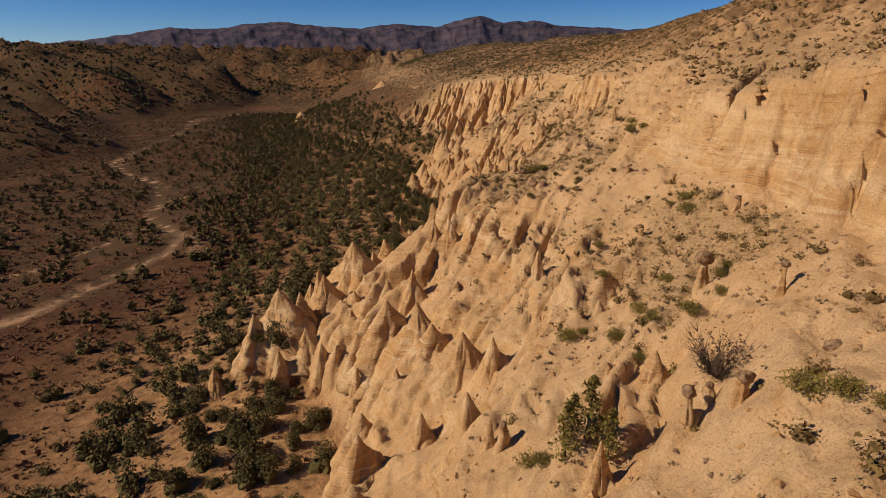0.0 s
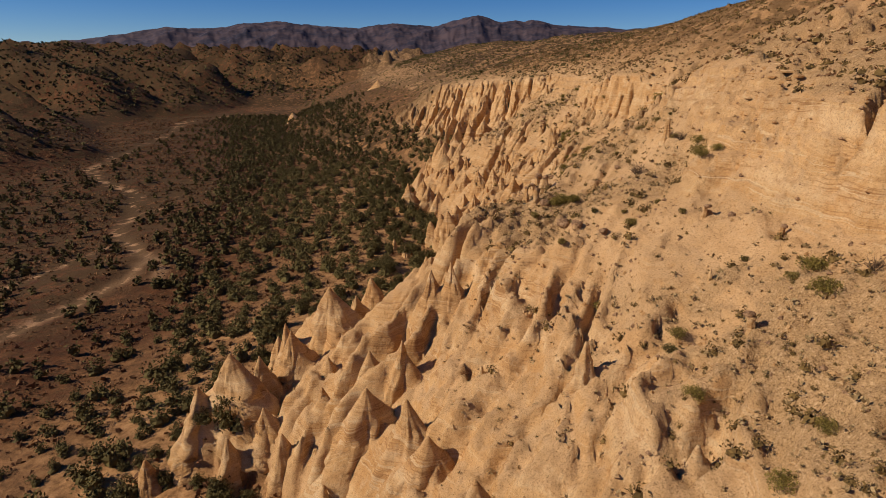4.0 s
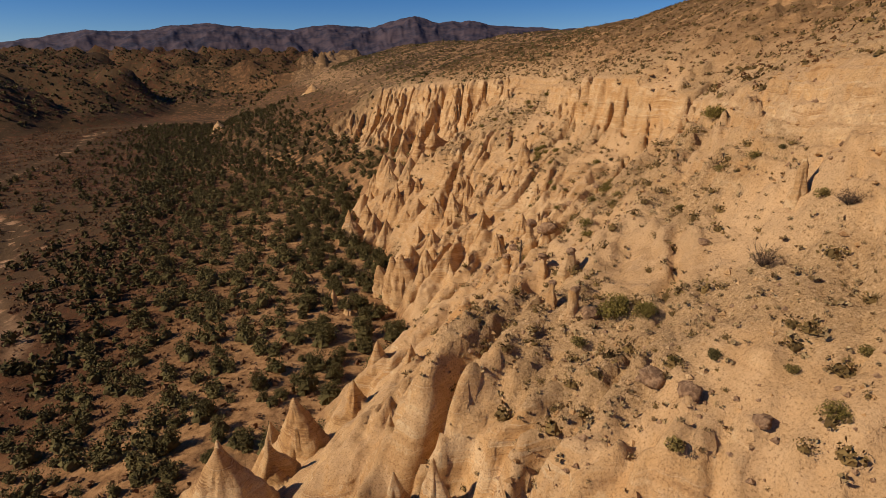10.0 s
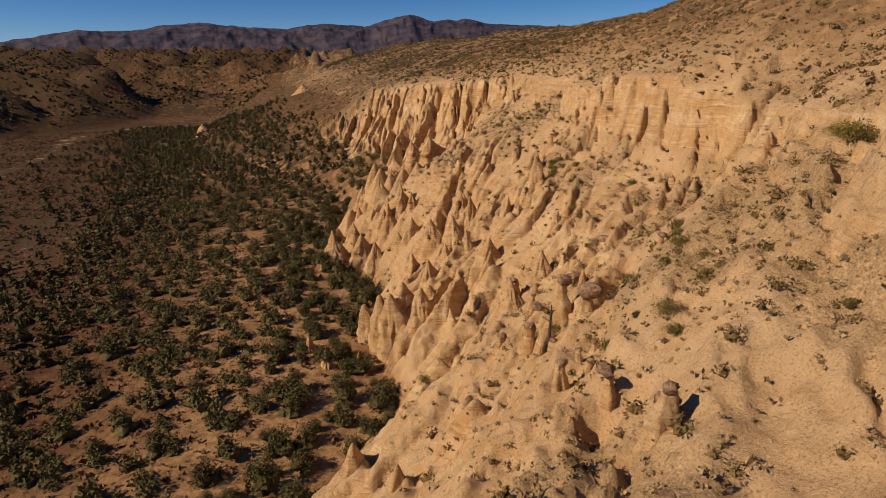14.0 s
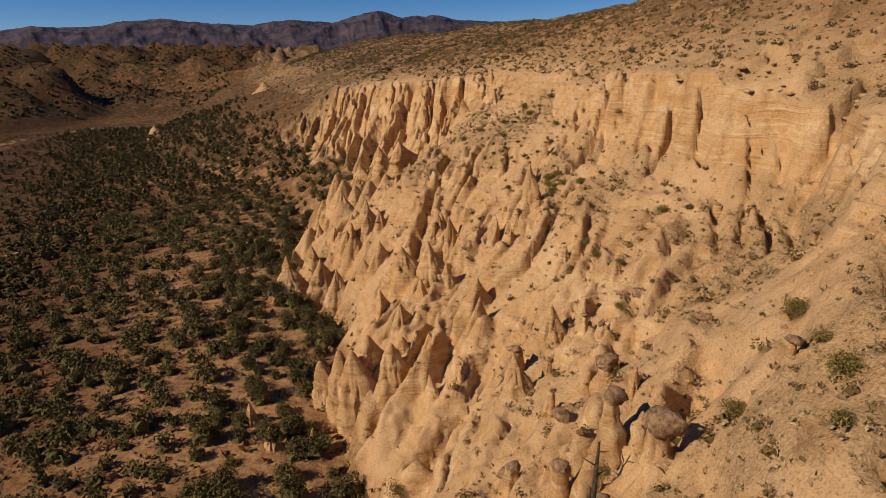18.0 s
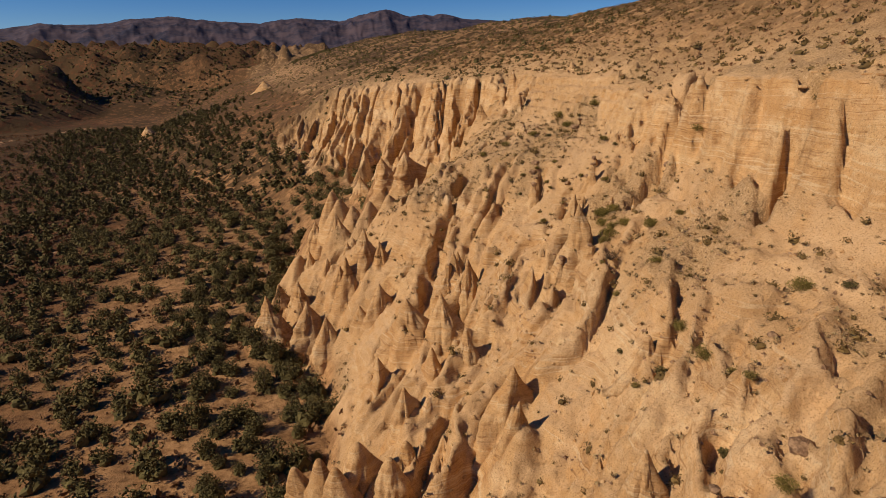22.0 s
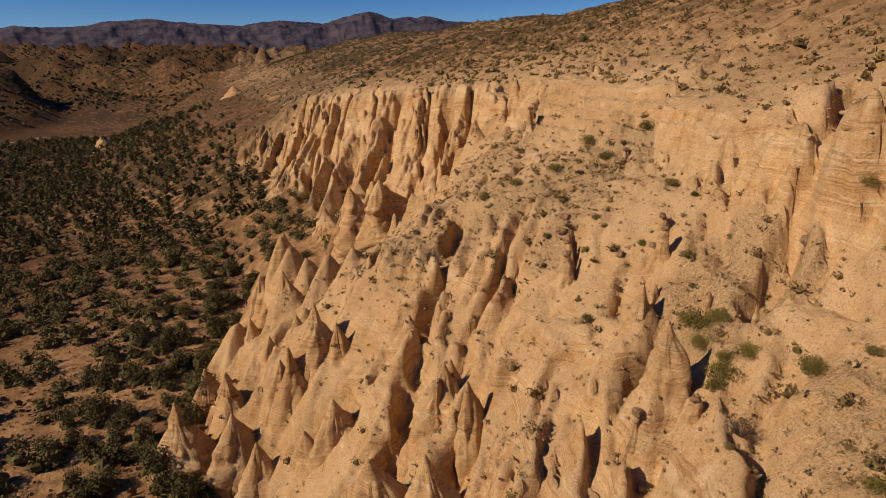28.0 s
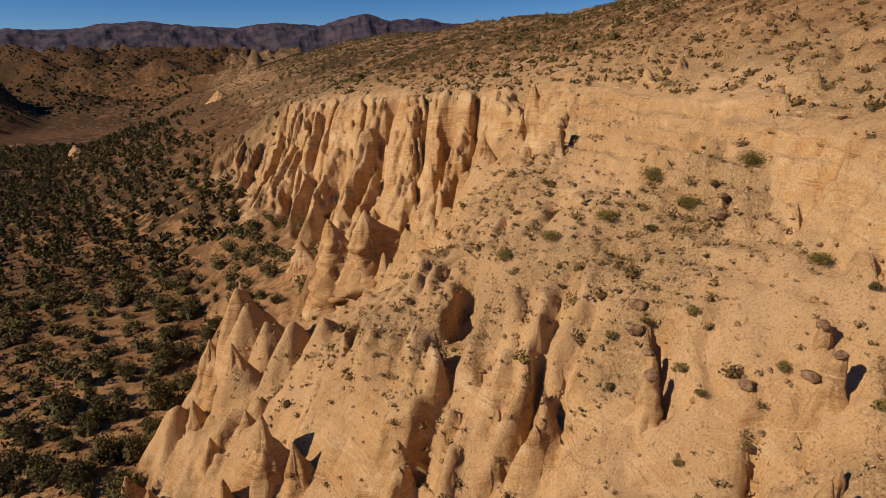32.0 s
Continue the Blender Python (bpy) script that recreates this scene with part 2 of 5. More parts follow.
ROCK = rock_material("tent_rock_tuff")
GROUND = ground_material()
JUNIPER = leaf_material("juniper_foliage", (0.070, 0.057, 0.019), (0.130, 0.105, 0.036))
SHRUB = leaf_material("shrub_foliage", (0.095, 0.072, 0.020), (0.27, 0.200, 0.060))
SLOPE = leaf_material("slope_brush_foliage", (0.068, 0.044, 0.016), (0.195, 0.126, 0.043))
SCRUB = leaf_material("red_brown_scrub", (0.095, 0.046, 0.021), (0.245, 0.128, 0.056))
STRAW = leaf_material("dry_grass", (0.16, 0.105, 0.045), (0.46, 0.33, 0.16))
BUSH = leaf_material("green_bush_foliage", (0.092, 0.072, 0.016), (0.245, 0.188, 0.046))
DRY = leaf_material("dry_brush", (0.062, 0.036, 0.020), (0.165, 0.098, 0.052))
BARK = plain_material("juniper_bark", (0.06, 0.04, 0.028), (0.16, 0.115, 0.08), 8.0)
BOULDER = plain_material("cap_rock", (0.21, 0.12, 0.065), (0.46, 0.29, 0.16), 3.5)
# far forest slopes; the blue-purple of distance haze is mixed into both colours
FAR = plain_material("haze_tinted_forest_slopes", (0.026, 0.026, 0.042), (0.082, 0.060, 0.068), 0.009)


# ---- terrain ----
RNG = np.random.RandomState(7)
PERM = RNG.permutation(512)
GX, GY = np.cos(np.arange(512) * 2.399), np.sin(np.arange(512) * 2.399)


def perlin(x, y, s=0):
    """Gradient noise, about -0.7 to 0.7."""
    x, y = np.broadcast_arrays(np.asarray(x, float), np.asarray(y, float))
    xi, yi = np.floor(x).astype(int), np.floor(y).astype(int)
    fx, fy = x - xi, y - yi
    u, v = fx * fx * fx * (fx * (fx * 6 - 15) + 10), fy * fy * fy * (fy * (fy * 6 - 15) + 10)

    def corner(i, j):
        h = PERM[(PERM[(xi + i + s * 37) & 511] + yi + j + s * 11) & 511]
        return GX[h] * (fx - i) + GY[h] * (fy - j)
    a = corner(0, 0) * (1 - u) + corner(1, 0) * u
    b = corner(0, 1) * (1 - u) + corner(1, 1) * u
    return a * (1 - v) + b * v


def fractal(x, y, octaves=4, s=0, gain=0.5):
    t, a = 0.0, 1.0
    for o in range(octaves):
        t = t + a * perlin(x * 2 ** o, y * 2 ** o, s + o)
        a *= gain
    return t


def ridged(x, y, octaves=3, s=0):
    t, a = 0.0, 1.0
    for o in range(octaves):
        t = t + a * (1 - 2.4 * np.abs(perlin(x * 2 ** o, y * 2 ** o, s + o)))
        a *= 0.5
    return t / 1.6


def fold(x):
    """A run of straight-sided ridges, 0 to 1."""
    return np.abs(x - np.floor(x) - 0.5) * 2


def smooth(e0, e1, x):
    t = np.clip((x - e0) / (e1 - e0), 0, 1)
    return t * t * (3 - 2 * t)


# Plan: for stations along the valley, where each height is reached on the way up the slope.
STATION = np.array([-200, 0, 25, 40, 52, 60, 67, 75, 82, 92, 104, 112, 120, 132, 145, 155, 165, 177, 183, 192, 200, 208, 220, 240, 262, 282, 296, 340, 400, 470, 560, 800], float)
FOOT = [-40, -30, -16.2, -10.5, -10.3, -14.6, -19.3, -19.4, -15.4, -9.7, -11, -0.8, 1.5, -0.3, -0.5, -0.4, -1.6, -7.3, -8.6, -10.2, -9.3, -9.2, -9.2, -15.6, -24, -38, -48, -72, -104, -110, -130, -200]
AT_06 = [-30, -20, -13.4, -7.7, -7.5, -11.8, -16.5, -16.6, -12.6, -6.9, -4.5, 3.2, 5.5, 3.7, 3.5, 3.6, 2.4, -3.3, -4.6, -6.2, -5.3, -5.2, -5.2, -5.8, -16, -27, -36, -56, -90, -96, -115, -180]
AT_12 = [-20, -12, -5, -0.3, -2.6, -5.8, -9.2, -8.5, -5.9, -0.7, 3.1, 9.4, 12.8, 12.8, 11.4, 10.9, 9.2, 3.5, 1.7, 7.2, 13, 13.7, 10.7, 3.7, -7, -14, -21, -40, -66, -76, -100, -160]
AT_18 = [-8, -4, 4.6, 7, 5.7, 4, -0.1, -3, 2.7, 8.7, 11.9, 17.4, 21.1, 19.5, 20.4, 19.8, 16.5, 9.4, 9.7, 16.7, 18.4, 19.5, 18.5, 11.1, -1, -8, -14, -26, -49, -60, -85, -140]
AT_22 = [0, 2, 11, 14.1, 11.2, 9.3, 5.5, -0.2, 7.4, 12.8, 16.9, 23.3, 26.8, 23.6, 26.1, 25.6, 20.6, 16, 17.2, 21, 21.9, 23.3, 22.8, 15.3, 3, -4, -9, -15, -38, -48, -75, -120]
AT_26 = [9, 9, 15.3, 20.2, 17.6, 14, 12.5, 13.7, 13.5, 15.8, 22.4, 32.2, 34.6, 31.7, 31.9, 31.3, 25.6, 23, 24, 25, 25, 26.4, 25.9, 18.4, 6, -1.5, -5, -7, -28, -38, -65, -100]
CLIFF = [20, 19, 21.7, 24.2, 22.5, 18.3, 18.3, 19.3, 18.5, 19.9, 26.5, 34, 36.6, 33.8, 33.7, 33.4, 31.8, 29.8, 29.0, 28.5, 28.5, 29.5, 28, 20.8, 8.3, 0.8, -2, 0, -20, -30, -55, -80]
RIM = [27, 27, 26.8, 27.2, 26.6, 24.8, 25.2, 26.4, 27.7, 28.2, 31.6, 36.5, 39.2, 36.3, 35.6, 35.5, 35.4, 37.5, 36.2, 35.6, 34.8, 33.8, 30, 23, 10.5, 3, 2, 6, -12, -20, -45, -60]
RIM_Z = [41, 41, 40, 38, 36, 35.5, 36.1, 37.8, 37.6, 35.5, 34.4, 33.6, 33.1, 35.5, 35.8, 34, 33.1, 34.5, 34.8, 35, 34.8, 34.5, 33.5, 32, 30.5, 29.6, 29.6, 30, 31, 33, 34, 38]
LEVELS = [0.0, 6.0, 12.0, 18.0, 22.0, 26.0, 29.0]


# Tent rocks: place of the tip, its height, and how stout the cone is.
FIRST_SPUR = [(-20.9, 69.4, 10.9, 4.2), (-24.2, 68.7, 7.6, 2.8), (-28.9, 65.7, 1.4, 3.4), (-18.9, 71.8, 9.4, 1.6), (-16.2, 74.6, 10.9, 2.2), (-17.5, 77.3, 10.5, 1.6), (-12.7, 78.8, 14.2, 4.4), (-19.7, 81.4, 6.9, 2.2), (-18.6, 84.5, 6.0, 1.4), (-14.2, 83.6, 11.6, 2.0),
              (-9.3, 88.8, 11.6, 3.6), (-10.4, 83.0, 11.5, 2.0), (-11.3, 69.4, 10.5, 2.6), (-6.0, 57.6, 14.1, 4.2), (-2.6, 53.4, 15.7, 3.0), (-1.1, 50.9, 14.5, 4.0), (1.6, 43.2, 17.3, 2.6), (3.9, 41.6, 17.6, 2.4), (2.8, 56.5, 16.6, 1.6), (11.8, 41.0, 21.0, 2.2)]
FIRST_FOOT = [(-6.4, 37.5, 11.6, 2.6), (-7.3, 45.3, 8.3, 3.6), (-1.7, 38.8, 12.6, 2.8), (1.6, 34.2, 17.2, 2.2), (7.1, 22.4, 21.9, 0.8), (12.2, 30.1, 22.4, 2.2), (-9.0, 54.2, 8.0, 1.4), (-15.1, 70.0, 6.8, 1.6), (-17, 66, 7.0, 2.6), (-14.4, 62.5, 6.6, 2.2),
              (-11.0, 64.6, 10.0, 2.4), (-6.5, 64, 14.0, 2.4), (-20.2, 64.6, 4.6, 2.4), (-4.4, 48.6, 11.0, 2.0), (-3.4, 61.4, 16.3, 1.2), (0.7, 66.9, 21.2, 1.0), (-1.1, 67.2, 20.4, 1.2)]
SECOND_SPUR = [(-12.2, 92, 7.4, 1.4), (-1.2, 73, 19.6, 0.9), (-2.4, 100.6, 10.6, 2.8), (0.9, 94.6, 13.0, 1.6), (-4.6, 93.4, 10.4, 1.3), (13.9, 130.4, 15.8, 1.4),
               (-10.2, 137.2, 2.6, 1.8), (-7.6, 132.6, 2.4, 1.8), (-3.2, 131.6, 2.4, 1.4), (-12.4, 141.4, 1.0, 1.2), (8.4, 127.5, 9.6, 1.4), (14.4, 133.8, 16.4, 2.6), (17.6, 120.6, 18.8, 1.8), (13.0, 115.4, 17.6, 1.3)]
THIRD_SPUR = [(-9.1, 173.4, 7.5, 2.6), (-5.2, 177.4, 7.8, 2.4), (-3.5, 170.6, 7.4, 2.6), (-0.9, 166.6, 6.8, 2.4), (3.4, 164.2, 9.0, 3.6), (5.9, 164.0, 11.8, 3.0), (8.3, 152.4, 14.4, 3.6), (11.6, 150.9, 15.4, 2.6), (5.0, 149.3, 9.8, 2.4), (10.0, 146.3, 12.0, 2.4), (6.9, 140.5, 11.5, 2.6),
              (10.3, 167.0, 10.8, 1.8), (13.8, 146.8, 12.6, 1.6), (14.2, 158.9, 17.0, 1.2), (14.8, 159.6, 16.8, 1.0), (15.2, 155.6, 17.2, 1.4), (-5.8, 180.5, 6.4, 2.2), (-8.9, 184.4, 5.0, 2.2), (12.8, 143.6, 14.8, 1.8)]
FOURTH_SPUR = [(1.1, 172.0, 11.6, 1.6), (1.9, 172.1, 12.8, 1.4), (4.5, 173.4, 16.3, 2.0), (6.4, 172.2, 14.8, 1.4), (12.8, 168.6, 16.5, 3.0), (2.0, 181.2, 12.0, 2.0), (-1.1, 181.8, 9.5, 2.4), (0.4, 187.2, 15.0, 1.4), (23.6, 146.4, 25.0, 1.2), (25.6, 152.6, 24.4, 1.8), (-0.3, 198.6, 16.4, 2.4), (-3.5, 196, 11.5, 2.2), (-4.4, 190.4, 8.0, 2.6)]
FAR_SPIRES = [(8.8, 210.0, 19.6, 4.8), (13.2, 208.6, 20.8, 5.2), (4.6, 219.0, 14.6, 3.6), (15.3, 225.0, 17.0, 3.6), (26.0, 200.4, 30.0, 2.0), (33.5, 206.6, 35.2, 3.0), (-24, 294, 7.4, 2.0), (-29.5, 313, 9.4, 2.2), (-97, 408, 8.0, 8.0), (-80, 413, 9.5, 8.0), (-46, 458, 27.0, 10.0)]
VALLEY_FINS = [(-0.2, 137.0, 8.0, 4.4), (1.2, 134.2, 9.2, 4.2), (2.9, 135.4, 10.3, 4.6), (5.2, 133.6, 10.0, 4.4), (6.6, 136.2, 9.4, 3.6), (-2.5, 139.2, 5.8, 4.0)]
ALL_TENTS = FIRST_SPUR + FIRST_FOOT + SECOND_SPUR + THIRD_SPUR + FOURTH_SPUR + FAR_SPIRES


def plan_rows(y):
    """Contour places and rim height at each y, smoothed along the valley."""
    g = np.linspace(-200, 800, 2001)
    k = np.exp(-0.5 * (np.arange(-12, 13) / 4.5) ** 2)
    k /= k.sum()
    out = []
    for line in (FOOT, AT_06, AT_12, AT_18, AT_22, AT_26, CLIFF, RIM, RIM_Z):
        v = np.interp(g, STATION, line)
        v = np.convolve(np.pad(v, 12, mode="edge"), k, mode="valid")
        out.append(np.interp(y, g, v))
    return out


def valley(x, y):
    """Height of the open valley floor."""
    near = 6.3 * smooth(-12, -58, x) * (1 - 0.65 * smooth(115, 165, y))
    z = -np.maximum(near, 8.5 * smooth(-20, -115, x)) + 0.035 * np.clip(y - 200, 0, 400) + 0.35 * fractal(x / 14, y / 14, 3, 3)
    z = z - 0.6 * np.exp(-((x - track_x(y)) / 3.0) ** 2) * (y < 700)
    return z


def track_x(y):
    """Where the dirt track runs at each y."""
    return np.interp(y, [-200, 60, 97, 107, 118, 127, 136, 146, 152, 162, 168, 180, 191, 213, 225, 236, 244, 256, 275, 303, 335, 365, 388, 436, 456, 485, 560, 700],
                     [-130, -93, -80, -76, -72, -70, -68, -67, -72, -81, -86, -92, -96.5, -105, -111, -119, -128.5, -143.5, -154, -159, -161.5, -163, -168, -180, -166, -151, -140, -150]) + 0.8 * np.sin(y / 5.0)


def far_from(X, Y, line):
    """Distance from each place to a line of places."""
    near = np.full_like(X, 1e9)
    for (ax, ay), (bx, by) in zip(line[:-1], line[1:]):
        t = np.clip(((X - ax) * (bx - ax) + (Y - ay) * (by - ay)) / ((bx - ax) ** 2 + (by - ay) ** 2 + 1e-9), 0, 1)
        near = np.minimum(near, np.hypot(X - ax - t * (bx - ax), Y - ay - t * (by - ay)))
    return near


def left_hills(x, y):
    foot = np.interp(y, [-400, 100, 228, 290, 346, 420, 470, 540, 700, 1500], [-230, -190, -178, -186, -196, -200, -192, -172, -190, -330])
    foot = foot + 14 * np.sin(y / 38.0) + 20 * fractal(x / 90, y / 90, 3, 21)
    d = np.clip(foot - x, 0, None)
    back = np.clip(y - 520 - 0.3 * (x + 200), 0, None) * smooth(90, -110, x + 0.10 * (y - 800) - 60 * fractal(y / 160, x / 160, 2, 23))
    rise = np.maximum((48 + 18 * smooth(260, 560, y)) * (1 - np.exp(-d / 125.0)), 58 * (1 - np.exp(-back / 260.0))) + 0.008 * d
    ravine = ridged((x * 0.35 + y * 0.9) / 72.0, (x * 0.9 - y * 0.35) / 260.0, 3, 31)
    lift = rise * (0.34 + 0.95 * ravine) + 2.5 * smooth(0, 60, d) * fractal(x / 22, y / 22, 3, 5)
    top = 33 + 0.028 * np.hypot(x, y) + 5 * fractal(x / 130, y / 130, 3, 25)
    level = np.where(lift < top - 10, lift, top - 10 * np.exp(-np.clip(lift - top + 10, 0, None) / 10))
    across = (0.55 * x + 0.83 * y) / 62.0 + 0.55 * fractal(x / 130, y / 130, 2, 35)
    spur = fold(across) + 0.45 * fold(across * 2.3 + 0.4 * perlin(x / 40, y / 40, 36)) - 0.85
    cut = smooth(3, 26, level) * (1 - 0.55 * smooth(170, 380, d)) * (1 + 0.6 * smooth(500, 1100, y))
    return level * (0.72 + 0.30 * ridged(x / 120 + y / 420, y / 150 - x / 400, 3, 33)) + 15 * cut * spur


def bench_top(y):
    """How high the brushy bench climbs towards the upper wall."""
    return np.interp(y, [40, 62, 72, 100, 108, 160, 170, 185, 195], [28.0, 28.0, 33.5, 33.0, 28.0, 28.0, 31.5, 31.5, 28.0])


def tent_drop(r):
    """How far the flank of a tent rock of unit size has fallen at a distance r from its tip."""
    return 2.3 * (np.sqrt(r * r + 0.03) - 0.173) + 0.12 * r * r + 0.4 * np.clip(r - 1.9, 0, None) ** 2


def stamp(Z, x, y, cx, cy, top, size, long, spin, seed, dig=False, down=1.2):
    """Raise a fluted rock cone with its tip at cx, cy, top out of the height grid, or clear the ground round one."""
    reach = 6.5 * size * max(long, down)
    i0, i1 = np.searchsorted(x, (cx - reach, cx + reach))
    j0, j1 = np.searchsorted(y, (cy - reach, cy + reach))
    if i1 - i0 < 2 or j1 - j0 < 2:
        return
    X, Y = np.meshgrid(x[i0:i1] - cx, y[j0:j1] - cy)
    c, s = math.cos(spin), math.sin(spin)
    u, v = X * c + Y * s, -X * s + Y * c
    u = np.where(u > 0, u / long, u / down)
    r = np.hypot(u, v) / size
    a = np.arctan2(v, u)
    r = r * (1 + (0.13 * np.sin(2 * a + seed) + 0.07 * np.sin(5 * a + 2.1 * seed) + 0.03 * np.sin(11 * a + seed)) * np.minimum(1, r))
    h = top - size * tent_drop(r)
    if dig:
        part_of = 1 - smooth(0.7, 1.7, r)
        Z[j0:j1, i0:i1] -= part_of * np.clip(Z[j0:j1, i0:i1] - h + 0.35, 0, 1.6)
    else:
        Z[j0:j1, i0:i1] = np.maximum(Z[j0:j1, i0:i1], h)


def carve(Z, x, y, line, wide, deep):
    """Cut a gully or a gash along a line of places, deepest in its middle stretch."""
    line = np.array(line, float)
    lo, hi = line.min(0) - 3 * wide - 1, line.max(0) + 3 * wide + 1
    i0, i1 = np.searchsorted(x, (lo[0], hi[0]))
    j0, j1 = np.searchsorted(y, (lo[1], hi[1]))
    if i1 - i0 < 2 or j1 - j0 < 2:
        return
    X, Y = np.meshgrid(x[i0:i1], y[j0:j1])
    X = X + 1.2 * perlin(X / 2.3, Y / 2.3, 36) * wide
    Y = Y + 1.2 * perlin(X / 2.3, Y / 2.3, 37) * wide
    Z[j0:j1, i0:i1] -= deep * np.exp(-(far_from(X, Y, line) / wide) ** 4)


GULLIES = [([(18.6, 102.0), (15.6, 100.2), (12.6, 98.6)], 1.5, 2.4), ([(20.6, 112.4), (18.2, 110.8), (15.5, 109.2)], 1.2, 1.2), ([(19.3, 178.2), (16.9, 172.2), (15.2, 168.8), (13.4, 166.0), (11.2, 160.2), (8.5, 153)], 1.1, 3.0), ([(25.8, 150), (22.3, 144.2), (21.3, 143.0)], 0.9, 2.6),
           ([(16.2, 157.5), (14.6, 154), (12, 149)], 0.9, 2.4), ([(21, 148.7), (19, 143.7)], 0.6, 1.8), ([(20.7, 245), (15.7, 237.3), (11.8, 234)], 1.3, 5.0), ([(27.2, 226), (25.4, 221.2), (22, 216)], 1.2, 4.5),
           ([(33.3, 208), (31.2, 199.3)], 0.9, 3.6), ([(24.9, 211), (22, 203)], 1.2, 4.5), ([(-0.2, 276), (-3.5, 264.2)], 1.2, 4.0), ([(8.5, 262), (2, 250)], 1.1, 3.5), ([(17, 238), (12, 229)], 0.8, 2.5)]
GASHES = [([(39.5, 154.4), (36.5, 152.4), (33.2, 150.2), (29.8, 148.2)], 0.75, 1.7), ([(30.5, 57.2), (27.4, 55), (24.4, 53)], 0.34, 1.5), ([(43.3, 121), (40, 119.6), (37, 118)], 0.6, 1.5), ([(37.4, 136.6), (35, 135.4), (33.2, 134.4)], 0.45, 1.3),
          ([(39, 119), (36.9, 114.9), (30.5, 106.8)], 0.36, 0.8), ([(36.9, 137.5), (33, 134.3)], 0.43, 0.9), ([(37.8, 127.5), (34, 119.1), (30, 112)], 0.36, 0.7), ([(33.7, 150.1), (31.6, 148)], 0.43, 0.8), ([(34.8, 116.8), (28, 107)], 0.36, 0.7),
          ([(33.6, 124.1), (32, 121.7)], 0.43, 0.7), ([(34.8, 138.4), (32.5, 133.8)], 0.40, 0.8), ([(36.6, 155), (33.5, 147.1), (30.7, 147)], 0.43, 0.9), ([(37.9, 152.2), (35.1, 146.9)], 0.40, 0.8), ([(34.4, 159), (31.7, 155.7)], 0.43, 0.8),
          ([(35, 122.5), (30.4, 116.5)], 0.32, 0.6), ([(25.6, 163.5), (24.4, 160.2)], 0.36, 0.8), ([(20.8, 167.1), (20.5, 165)], 0.36, 0.7), ([(28.3, 156.9), (27.4, 155)], 0.29, 0.6), ([(26.4, 156.8), (25, 154.7)], 0.29, 0.5)]


